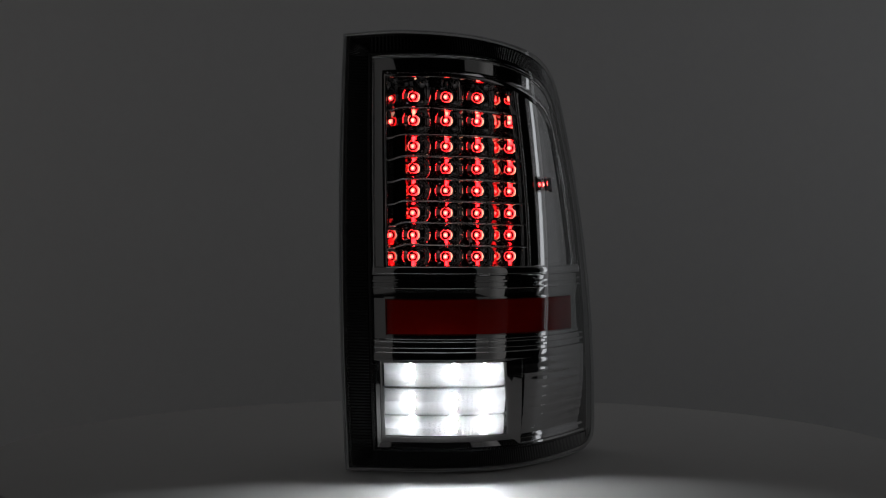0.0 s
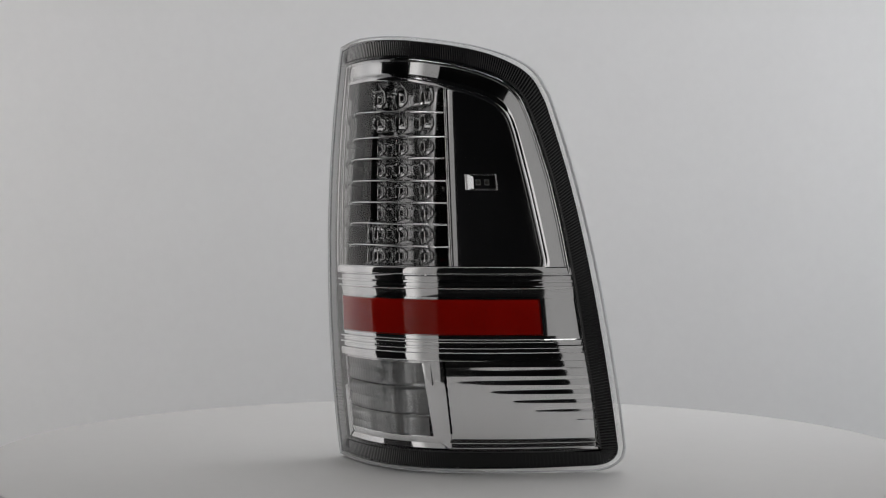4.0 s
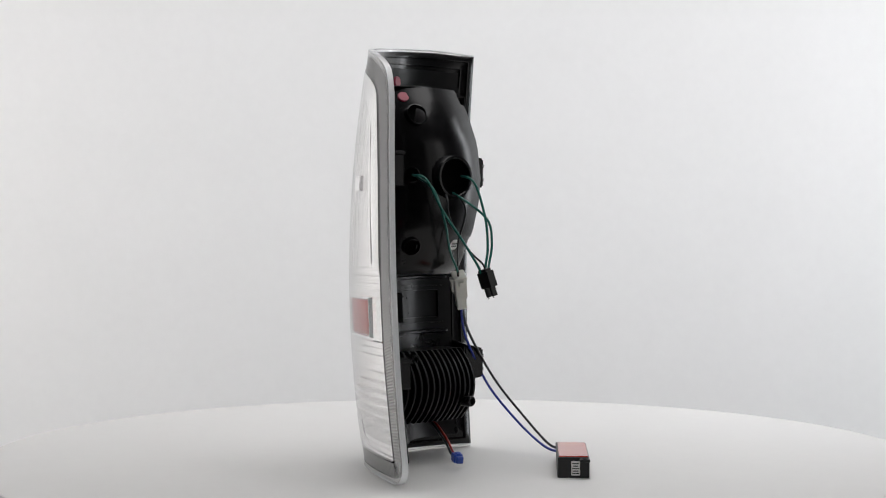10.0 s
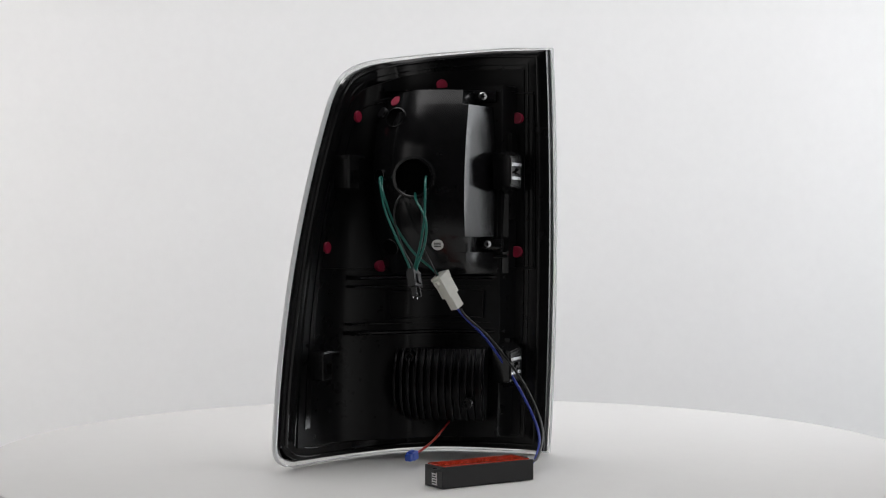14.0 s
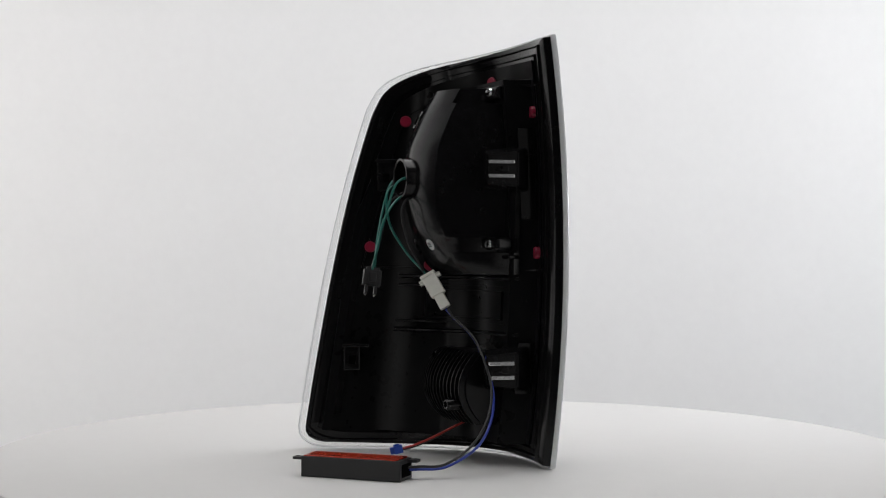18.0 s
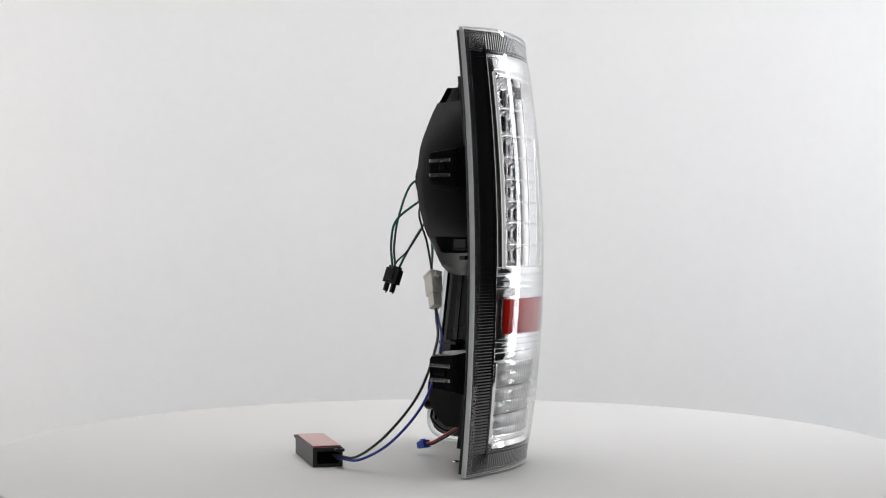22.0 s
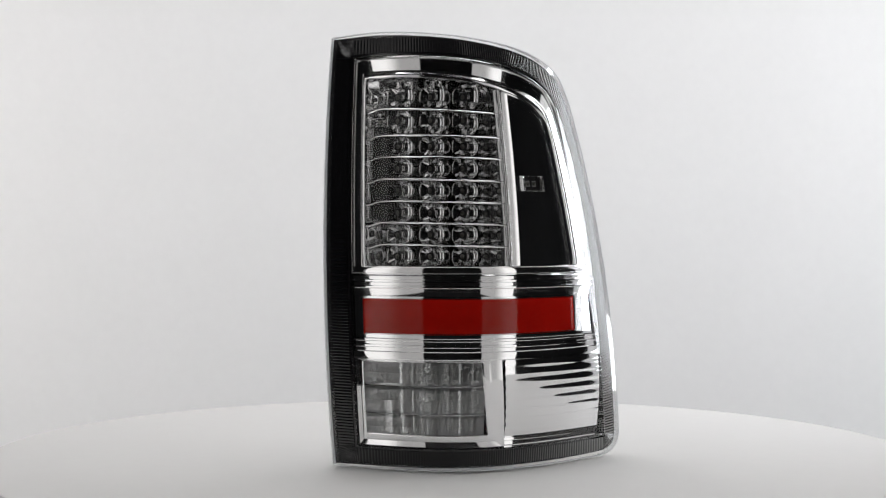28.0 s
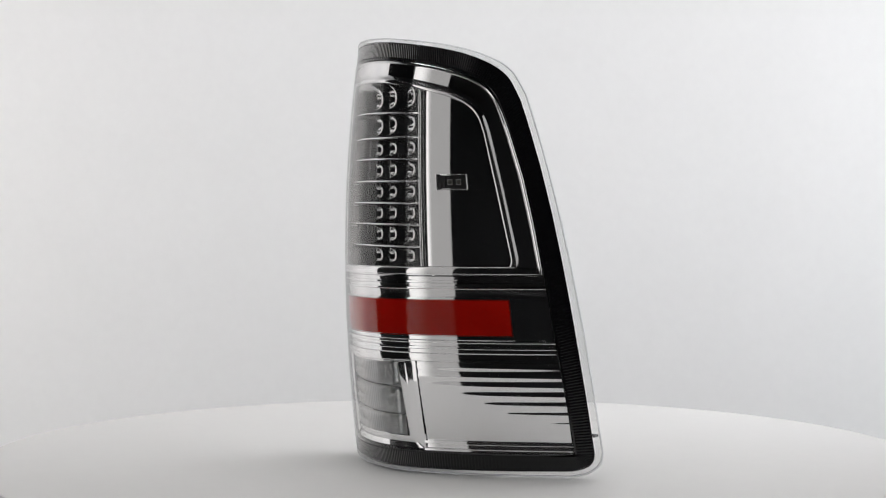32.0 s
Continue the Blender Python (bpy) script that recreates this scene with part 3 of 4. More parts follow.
ring("marker_frame", mk_out, mk_in, [(0.0, 0.0046), (0.12, 0.0030), (0.30, 0.0026), (1.0, 0.0062), (1.0, 0.0095), (0.0, 0.0095), (0.0, 0.0046)], CHROME, light, "chrome frame of the side marker")
mark0 = diode(RED_CORE, RED_DOME, 0.0025)
# square carriers round the marker diodes
CARRIER = material("grey_diode_carrier", (0.30, 0.31, 0.30), 0.35, grain=0.002, vary=0.1)
for u in (0.706, 0.735):
    sq = lambda a: loop([(u - a, 0.2885 - 0.34 * a), (u - a, 0.2885 + 0.34 * a)], [(u - a, 0.2885 + 0.34 * a), (u + a, 0.2885 + 0.34 * a)], [(u + a, 0.2885 + 0.34 * a), (u + a, 0.2885 - 0.34 * a)], [(u + a, 0.2885 - 0.34 * a), (u - a, 0.2885 - 0.34 * a)], (4, 4, 4, 4))
    ring("diode_carrier", sq(0.0085), sq(0.0050), [(0.0, 0.0086), (0.1, 0.0078), (0.9, 0.0078), (1.0, 0.0086), (0.0, 0.0086)], CARRIER, marker, "small grey square diode carrier")
for i, u in enumerate((0.706, 0.735)):
    x, y, z = S(u, 0.2885, 0.0089)
    o = mark0 if i == 0 else again(mark0, Matrix())
    o.matrix_basis = pose(x, y, z, 0, 0, 58)
    DIODES.append((o, x, y, z, 58.0))


def moulding(name, knots, u0, u1, label, n=48, extra=None):
    """Chrome steps that run along the lens: knots of (z, depth) from the top down."""
    z, d = (np.array([k[i] for k in knots]) for i in (0, 1))
    uu = np.repeat(np.linspace(u0, u1, n)[:, None], len(z), 1)
    return slab(name, uu, z[None], near(uu, np.repeat(d[None], n, 0)), np.minimum(np.maximum(d + 0.002, 0.012)[None], shell_front(uu) + 0.0004), CHROME, light, label, smooth=25)


moulding("middle_trim", [(0.2055, 0.0050), (0.2040, 0.0036), (0.2000, 0.0030), (0.1976, 0.0034), (0.1962, 0.0072), (0.1930, 0.0080), (0.1922, 0.0040), (0.1905, 0.0036), (0.1895, 0.0076), (0.1868, 0.0084), (0.1860, 0.0044), (0.1845, 0.0040), (0.1838, 0.0070), (0.1758, 0.0090), (0.1745, 0.0095)], 0.073, 0.936, "stepped chrome trim")
uu = np.repeat(np.linspace(0.073, 0.938, 60)[:, None], 2, 1)
dep = 0.0045 + 0.0006 * np.clip((uu - 0.858) / 0.080, 0, 1)
slab("reflex_backing", uu, np.array([0.1376, 0.1745])[None], dep, dep + 0.0012, CHROME, light, "chrome plate behind the red bar", smooth=25)
moulding("lower_trim", [(0.1376, 0.0095), (0.1345, 0.0088), (0.1335, 0.0050), (0.1318, 0.0046), (0.1310, 0.0086), (0.1285, 0.0082), (0.1276, 0.0046), (0.1258, 0.0042), (0.1250, 0.0086), (0.1215, 0.0080), (0.1205, 0.0048), (0.1170, 0.0040), (0.1130, 0.0046)], 0.073, 0.940, "stepped chrome trim")
RU0, RU1, RZ0, RZ1 = 0.104, 0.847, 0.1388, 0.1735
ru = np.concatenate([[RU0, RU0 + 0.002, RU0 + 0.006], np.linspace(RU0 + 0.02, RU1 - 0.02, 40), [RU1 - 0.006, RU1 - 0.002, RU1]])
rd = np.concatenate([[0.0075, 0.0035, 0.0026], np.full(40, 0.0024), [0.0026, 0.0035, 0.0075]])
rz = np.array([RZ0, RZ0 + 0.0006, RZ0 + 0.002, 0.156, RZ1 - 0.002, RZ1 - 0.0006, RZ1])
re = np.array([0.0075, 0.0035, 0.0025, 0.0023, 0.0025, 0.0035, 0.0075])
slab("reflex_reflector", np.repeat(ru[:, None], 7, 1), rz[None], near(ru[:, None], np.maximum(rd[:, None], re[None])), near(ru[:, None], 0.0092 + 0 * ru[:, None]), RED, light, "long curved red reflex reflector", smooth=50)
ro = lambda a: loop([(RU0 - a, RZ0 - a / 3), (RU0 - a, RZ1 + a / 3)], [(RU0 - a, RZ1 + a / 3), (RU1 + a, RZ1 + a / 3)], [(RU1 + a, RZ1 + a / 3), (RU1 + a, RZ0 - a / 3)], [(RU1 + a, RZ0 - a / 3), (RU0 - a, RZ0 - a / 3)], (8, 60, 8, 60))
ring("reflex_frame", ro(0.006), ro(0.0012), [(0.0, 0.0085), (0.2, 0.0048), (0.8, 0.0048), (1.0, 0.0062), (1.0, 0.0095), (0.0, 0.0095), (0.0, 0.0085)], CHROME, light, "thin chrome surround of the red bar", cap=shell_front)

# white diode bank
W_U0, W_U1, W_Z0, W_Z1 = 0.094, 0.494, 0.0380, 0.1104
N4 = (30, 50, 30, 50)
w_out = loop([(0.074, 0.0255), (0.074, 0.1135)], [(0.074, 0.1135), (0.558, 0.1135)], [(0.558, 0.1135), (0.572, 0.0255)], [(0.572, 0.0255), (0.074, 0.0255)], N4)
w_in = loop([(W_U0, W_Z0), (W_U0, W_Z1)], [(W_U0, W_Z1), (0.478, W_Z1)], [(0.478, W_Z1), (W_U1 + 0.012, W_Z0)], [(W_U1 + 0.012, W_Z0), (W_U0, W_Z0)], N4)
ring("lower_bezel", w_out, w_in, [(0.0, 0.0075), (0.04, 0.0070), (0.45, 0.0110), (0.6, 0.0100), (0.9, 0.0095), (0.98, 0.0100), (1.0, 0.0115), (1.0, 0.036), (0.95, 0.036), (0.6, 0.0175), (0.0, 0.013), (0.0, 0.0075)], CHROME, light, "chrome bezel of the white lamp", cap=shell_front)
uu = np.repeat(np.linspace(W_U0 + 0.014, W_U1 + 0.02, 16)[:, None], 4, 1)
slab("lamp_back_plate", uu, np.linspace(W_Z0 - 0.001, W_Z1 + 0.001, 4)[None], 0.0340, 0.0355, CELL, light)
W_ROWS = [(0.0895, 0.1100), (0.0597, 0.0824), (0.0385, 0.0567)]
W_COLS = [(0.097, 0.222), (0.240, 0.362), (0.378, 0.488)]
for za, zb in ((0.0824, 0.0895), (0.0567, 0.0597)):
    uu = np.repeat(np.linspace(W_U0, W_U1 + 0.006, 30)[:, None], 4, 1)
    zc = (za + zb) / 2
    slab("lamp_shelf", uu, np.array([za, zc - 0.001, zc + 0.001, zb])[None], np.array([0.016, 0.0130, 0.0130, 0.015])[None], np.minimum(0.0365, shell_front(uu) - 0.001), CHROME, light, "chrome shelf between lamp rows")
for ua, ub in ((0.222, 0.240), (0.362, 0.378)):
    for za, zb in W_ROWS:
        uu = np.repeat(np.linspace(ua - 0.001, ub + 0.001, 7)[:, None], 3, 1)
        slab("lamp_divider", uu, np.linspace(za + 0.001, zb - 0.001, 3)[None], np.array([0.0190, 0.0145, 0.0130, 0.0125, 0.0130, 0.0145, 0.0190])[:, None], 0.0365, CHROME, light, "rounded chrome upright between lamp cells", smooth=60)
white0 = None
for c, (ua, ub) in enumerate(W_COLS):
    for za, zb in W_ROWS:
        vs, fs = [], []
        # two troughs a cell; the middle column is cut into upright facets, the last one runs out in a round end
        for h in range(2):
            z0, z1 = za + (zb - za) * h / 2, za + (zb - za) * (h + 1) / 2
            off, n, k = len(vs), 17, 9
            for i in range(n):
                a = -1 + 2 * i / (n - 1)
                if c == 2:
                    deep = 0.013 * (1 - max(a, -a * 0.9) ** 4)
                else:
                    deep = 0.013 * (1 - abs(a) ** 5) + ((0.0, 0.0009, 0.0, 0.0006)[i % 4] if c == 1 else 0.0)
                for q in range(k):
                    b = -1 + 2 * q / (k - 1)
                    d = 0.0135 + max(deep, 0) * (1 - abs(b) ** 2.4)
                    vs.append(S((ua + ub) / 2 + a * (ub - ua) / 2, (z0 + z1) / 2 + b * (z1 - z0) / 2 * 0.97, d))
            fs += grid_faces(n, k, off)
        solid("lamp_reflector", vs, fs, CELL, light, "faceted chrome lamp cell" if c == 1 else "smooth chrome lamp cell", smooth=9 if c == 1 else 30)
        for h in (0.25, 0.75):
            x, y, z = S((ua + ub) / 2, za + (zb - za) * h, 0.0245)
            if white0 is None:
                o = white0 = diode(WHITE_CORE, WHITE_DOME, 0.0033)
                # the same added light-blocking cup, sized for the white beads
                vs, fs = lathe([(0.0027, -0.0014), (0.0040, -0.0012), (0.0040, 0.004), (0.0001, 0.0056), (0.0001, 0.0046), (0.0036, 0.0033), (0.0036, -0.0006)], n=20)
                sock1 = solid("diode_light_trap", vs, fs, MATT_BLACK, light, smooth=30)
                sock1.matrix_basis = Matrix()
            else:
                o = again(white0, Matrix())
            nx = S((ua + ub) / 2, z, 0.0) - S((ua + ub) / 2, z, 0.01)
            yaw = math.degrees(math.atan2(nx[0], -nx[1])) - 26
            o.matrix_basis = pose(x, y, z, 0, 0, yaw)
            DIODES.append((o, x, y, z, yaw))
            if o is white0:
                sock1.matrix_basis = pose(x, y, z, 0, 0, yaw)
            else:
                again(sock1, pose(x, y, z, 0, 0, yaw))

# clear prismatic covers of the white lamp, one a row, with upright prisms over the two inner columns
for za, zb in ((0.0862, 0.1124), (0.0580, 0.0858), (0.0320, 0.0576)):
    us = np.linspace(0.080, 0.492, 161)
    zs = np.linspace(za, zb, 25)
    flute = np.where(us < 0.372, 0.0005 * np.abs(((us - 0.094) / 0.0155) % 1 - 0.5), 0.0001)
    scallop = 0.0016 * np.clip((0.30 - us) / 0.18, 0, 1)
    arch = np.abs(np.sin(2 * np.pi * (zs - za) / (zb - za)))
    uu = np.repeat(us[:, None], 25, 1)
    fall = 0.0025 * np.clip(np.abs((zs - (za + zb) / 2) / (zb - za) * 2), 0, 1) ** 8
    vs = S(uu, zs[None], 0.0062 + flute[:, None] + scallop[:, None] * (1 - arch[None]) + fall[None]).reshape(-1, 3)
    cover = solid("prism_cover", vs, grid_faces(161, 25), FROST, light, "clear prismatic cover over white diodes", smooth=8)
    cover.visible_shadow = False

# fluted chrome flank below the red bar
us = np.linspace(0.5655, 0.9455, 40)
zs = np.linspace(0.1128, 0.0340, 101)
uu, zz = np.meshgrid(us, zs, indexing="ij")
uu = uu + (0.012 * (0.1128 - zz) / 0.08 + 0.0014 * np.cos(2 * np.pi * (0.1128 - zz) / 0.0094)) * (1 - (uu - 0.56) / 0.3855)
drop = 0.1128 - zz
reach = np.clip((uu - 0.60 - 2.6 * drop) / 0.10, 0, 1)
dep = 0.0045 - 0.012 * drop + 1.3 * drop ** 2 + 0.00028 * (0.25 + reach) * np.cos(2 * np.pi * drop / 0.0094) * np.clip((uu - 0.56) / 0.06, 0, 1) * np.clip((zz - 0.036) / 0.01, 0, 1)
dep = near(uu, dep)
slab("fluted_panel", uu, zz, dep, dep + 0.002, CHROME, light, "chrome flank panel with horizontal flutes", smooth=30)
moulding("bottom_trim", [(0.0400, 0.0150), (0.0350, 0.0142), (0.0342, 0.0072), (0.0318, 0.0062), (0.0308, 0.0120), (0.0270, 0.0100), (0.0262, 0.0050), (0.0246, 0.0036)], 0.567, 0.9465, "stepped chrome foot trim", n=30)

# ---- back of the tail light ----
# flange and shell
slope = -0.0080 * np.clip((np.array([p[0] for p in rim(N1)]) - 0.68) / 0.12, 0, 1)[:, None]
ring("flange", black_line(rim(N1), face(N1)), face(N1), [(0.0, 0.0042), (0.0, 0.0075), (0.03, 0.0130), (0.15, 0.0150), (0.45, 0.0175), (1.05, 0.0195), (1.05, 0.0110), (0.45, 0.0110), (0.05, 0.0080), (0.015, 0.0042), (0.0, 0.0042)], BLACK, light, "gloss black moulded flange", ripple=slope * np.array([0, 0.2, 0.6, 0.8, 1, 1, 0, 0, 0, 0, 0])[None])
for f, d in ((0.42, 0.0160), (0.78, 0.0176)):
    ring("flange_ridge", rim(N1), face(N1), [(f - 0.04, d), (f - 0.02, d + 0.0030), (f + 0.02, d + 0.0030), (f + 0.04, d), (f - 0.04, d)], BLACK, light, "raised black ridge", ripple=slope)
uu = np.repeat(np.concatenate([[0.066, 0.078, 0.088, 0.095, 0.101, 0.108], np.linspace(0.12, 0.95, 44)])[:, None], 40, 1)
ztop = np.interp(uu, [p[0] for p in FACE_TOP] + [0.917, 0.93, 0.95], [p[1] for p in FACE_TOP] + [0.335, 0.2937, 0.26])
zz = 0.022 + (ztop - 0.022) * np.concatenate([np.linspace(0, 0.95, 34), [0.953, 0.9535, 0.965, 0.98, 0.99, 1.0]])[None]
slab("shell", uu, zz, shell_front(uu, zz, ztop), shell_front(uu, zz, ztop) + 0.0015, SHELL, light, "satin black rear shell")


def swell(z):
    """How far back the upper hump of the housing stands at height z."""
    return float(np.interp(z, [0.196, 0.205, 0.2412, 0.27, 0.295, 0.33, 0.36, 0.3741, 0.388], [-0.010, 0.000, 0.0189, 0.0268, 0.0290, 0.0240, 0.0110, 0.0030, -0.006]))


vs, fs = [], []
hz = [0.196, 0.200, 0.205, 0.211, 0.217, 0.2185, 0.219, 0.227, 0.2345, 0.235, 0.238, 0.245, 0.255, 0.265, 0.275, 0.285, 0.295, 0.305, 0.315, 0.325, 0.335, 0.345, 0.355, 0.364, 0.3725, 0.3730, 0.380, 0.3885]
for z in hz:
    y = swell(z)
    t = (z - 0.196) / 0.1925
    plan = [(-0.058, -0.052), (-0.046, -0.046), (-0.0235 - 0.004 * t, y - 0.012), (-0.0190 - 0.003 * t, y - 0.002), (-0.0150, y), (0.000, y + 0.004), (0.018, y + 0.006), (0.036, y + 0.004), (0.052, y - 0.002), (0.064, y - 0.010), (0.073, y - 0.020), (0.080, min(y - 0.030, -0.002)), (0.0810 - 0.006 * t, -0.016 - 0.006 * t), (0.0815 - 0.008 * t, -0.023 - 0.006 * t)]
    if z > 0.350:
        # the corner beside the small port falls away
        plan[8:11] = [(a, b - 0.30 * (z - 0.350) * (a - 0.040) / 0.033) for a, b in plan[8:11]]
    if z > 0.3728:
        plan[1:4] = [(-0.026, -0.044), (-0.0165, y - 0.012), (-0.0120, y - 0.003)]
    if 0.2188 < z < 0.2348:
        plan[1:4] = [(-0.030, -0.044), (-0.0245, y - 0.013), (-0.0190, y - 0.003)]
    vs += [(a, b, z) for a, b in plan]
k = 14
fs = grid_faces(28, k)
fs += [tuple(range(k)), tuple(range(27 * k, 28 * k))]
solid("rear_hump", vs, fs, BLACK, light, "domed gloss black lamp housing", smooth=38)


def rear_disc(name, at, r, mat, yaw, tilt=0.0, thick=0.003, label="", root=0.008):
    """A round plug or rimmed hole that looks backwards along +y, turned by yaw."""
    m = pose(*at, tilt, 0, yaw)
    vs, fs = lathe([(0.0001, -root), (r, -root), (r, thick * 0.6), (r * 0.9, thick), (0.0001, thick)], m, 24)
    return solid(name, vs, fs, mat, light, label, smooth=40)


def rimmed_hole(at, r, yaw, tilt, label, sleeve=0.0034):
    m = pose(*at, tilt, 0, yaw)
    vs, fs = lathe([(r, -0.010), (r, sleeve - 0.0009), (r * 1.05, sleeve), (r * 1.16, sleeve - 0.0004), (r * 1.20, sleeve - 0.0030), (r * 1.20, -0.010)], m, 32)
    hole = solid("port", vs, fs, BLACK, light, label, smooth=40)
    # a black disc near the mouth paints the port's dark depth
    vs, fs = lathe([(0.0001, -0.009), (r, -0.009), (r, 0.0016), (r * 0.8, 0.0006), (0.0001, 0.0006)], m, 32)
    solid("port_shade", vs, fs, HOLE_SHADE, hole, smooth=40)
    return hole


rimmed_hole((0.0300, swell(0.2955) + 0.005, 0.2955), 0.0185, -6, 0, "round black bulb port", 0.0075)
rimmed_hole((0.0535, swell(0.3584) - 0.0055, 0.3584), 0.0098, -18, 22, "small round port")
rimmed_hole((0.0585, swell(0.2253) - 0.006, 0.2253), 0.0080, -24, -24, "small round port")
rimmed_hole((0.0682, swell(0.297) - 0.0135, 0.2972), 0.0070, -40, 0, "small cable port")
for u, z, d in ((0.083, 0.3625, 0.0232), (0.083, 0.2186, 0.0238), (0.842, 0.361, 0.0122), (0.895, 0.2235, 0.0122), (0.386, 0.3992, 0.0215), (0.695, 0.2037, 0.0345), (0.160, 0.2027, 0.0590)):
    a, b = S(u, z, d), S(u, z, d + 0.01)
    yaw = math.degrees(math.atan2(-(b - a)[0], (b - a)[1]))
    rear_disc("plug", tuple(a), 0.0062, PLUG, yaw, label="round crimson plastic plug", root=0.0016 if u > 0.8 else 0.006)
rear_disc("plug", (0.0560, -0.0100, 0.3765), 0.0062, PLUG, -28, 34, label="round crimson plastic plug")
rear_disc("blank_plug", (0.0715, -0.0135, 0.3655), 0.0062, MATT_BLACK, -42, 24, label="round blank black plug")
seal = rear_disc("inspection_sticker", (0.0087, swell(0.2265) + 0.0052, 0.2265), 0.0062, LABEL, 0, -30, 0.0006, "round pale inspection sticker with worn print")
m = pose(0.0087, swell(0.2265) + 0.0062, 0.2265, -30, 0, 0)
for dz in (-0.002, 0.0, 0.002):
    part("print_bar", boxes([((0, 0, dz), (0.007, 0.0005, 0.0009))], m), INK, seal)


def screw(at, yaw):
    m = pose(*at, 0, 0, yaw)
    vs, fs = lathe([(0.0001, -0.008), (0.0048, -0.008), (0.0048, 0.0006), (0.0038, 0.0022), (0.0001, 0.0028)], m, 20)
    s = solid("screw", vs, fs, STEEL, light, "cross-head steel screw", smooth=40)
    # raised black bars paint the shade of the cross slot
    part("slot_shade", boxes([((0, 0.0028, 0), (0.0046, 0.0006, 0.001)), ((0, 0.0028, 0), (0.001, 0.0006, 0.0046))], m), HOLE_SHADE, s)


screw((-0.0326, -0.0309, 0.3835), 20)
screw((-0.0378, -0.0275, 0.2272), 20)
part("screw_boss", boxes([((-0.034, -0.040, 0.3835), (0.026, 0.016, 0.013))], bevel=0.003), BLACK, light)
part("screw_boss", boxes([((-0.038, -0.038, 0.2272), (0.030, 0.019, 0.012))], bevel=0.003), BLACK, light)
part("screw_boss", boxes([((-0.040, -0.0435, 0.2140), (0.036, 0.007, 0.004))], bevel=0.001), BLACK, light)


def clip(z):
    """A black boss with a zinc spring clip on its outer face."""
    m = pose(-0.0690, -0.0260, z, 0, 0, -14.4)
    bm = bmesh.new()
    vs = [(0, 0.017, -0.015), (0, 0.017, 0.015), (0, -0.016, 0.018), (0, -0.016, -0.018), (0.022, 0.014, -0.020), (0.022, 0.014, 0.020), (0.022, -0.040, 0.026), (0.022, -0.040, -0.026)]
    for v in vs:
        bm.verts.new(m @ Vector(v))
    bm.verts.ensure_lookup_table()
    for f in ((0, 1, 2, 3), (4, 7, 6, 5), (0, 4, 5, 1), (1, 5, 6, 2), (2, 6, 7, 3), (3, 7, 4, 0)):
        bm.faces.new([bm.verts[i] for i in f])
    bmesh.ops.bevel(bm, geom=list(bm.edges), offset=0.0015, segments=2, affect="EDGES")
    boss = part("mount_boss", bm, BLACK, light, "black tapered mounting boss")
    for dz in (-0.0072, 0.0072):
        part("spring_clip", boxes([((-0.0008, 0.0012, dz), (0.0012, 0.026, 0.0036)), ((0.0020, 0.0146, dz), (0.0070, 0.0012, 0.0036))], m, 0.0003), STEEL, boss, "shiny zinc spring clip leg")
    part("clip_hook", boxes([((-0.0010, -0.002, 0), (0.0030, 0.007, 0.006)), ((-0.0016, 0.004, -0.001), (0.0020, 0.006, 0.0025))], m, 0.0006), BLACK, boss)


clip(0.3037)
clip(0.0995)
for u, z, w, h in ((0.885, 0.302, 0.020, 0.036), (0.905, 0.1035, 0.018, 0.030)):
    a, b = S(u, z, 0.0215), S(u, z, 0.0315)
    m = pose(*a, 0, 0, math.degrees(math.atan2(-(b - a)[0], (b - a)[1])))
    boss = part("flank_boss", boxes([((0, 0, 0), (w, 0.020, h)), ((-0.004, 0.002, h / 2 - 0.003), (w + 0.012, 0.018, 0.004))], m, 0.0015), BLACK, light, "black locating boss with a slot")
    # the slot is not cut: a black patch paints its shade
    part("boss_slot_shade", boxes([((0, 0.0098, -0.003), (0.007, 0.0012, 0.009))], m, 0.0003), HOLE_SHADE, boss)
# raised steps near the clips and the middle band
for z0, z1 in ((0.253, 0.346), (0.074, 0.126)):
    uu = np.repeat(np.linspace(0.085, 0.150, 6)[:, None], 2, 1)
    slab("shell_step", uu, np.array([z0, z1])[None], 0.0220, 0.0400, BLACK, light, "stepped black shell block")
moulds = [("band_ridge", 0.1900, 0.1935, 0.052), ("band_ridge", 0.1815, 0.1835, 0.0465), ("band_ridge", 0.1420, 0.1440, 0.0465), ("band_ridge", 0.1320, 0.1355, 0.052)]
for name, z0, z1, d in moulds:
    uu = np.repeat(np.linspace(0.10, 0.80, 36)[:, None], 4, 1)
    back = d - 0.022 * np.clip((uu - 0.60) / 0.22, 0, 1) - 0.012 * np.clip((0.14 - uu) / 0.04, 0, 1)
    slab(name, uu, (z0 + (z1 - z0) * np.array([-0.1, 0.25, 0.75, 1.1]))[None], 0.034 - 0.018 * np.clip((uu - 0.60) / 0.22, 0, 1), back + 0.0035 - np.array([0.004, 0, 0, 0.004])[None], SHELL, light, "black rib across the shell")
p_out = loop([(0.16, 0.1475), (0.16, 0.1780)], [(0.16, 0.1780), (0.70, 0.1780)], [(0.70, 0.1780), (0.70, 0.1475)], [(0.70, 0.1475), (0.16, 0.1475)], (6, 40, 6, 40))
p_in = loop([(0.165, 0.149), (0.165, 0.1765)], [(0.165, 0.1765), (0.695, 0.1765)], [(0.695, 0.1765), (0.695, 0.149)], [(0.695, 0.149), (0.165, 0.149)], (6, 40, 6, 40))
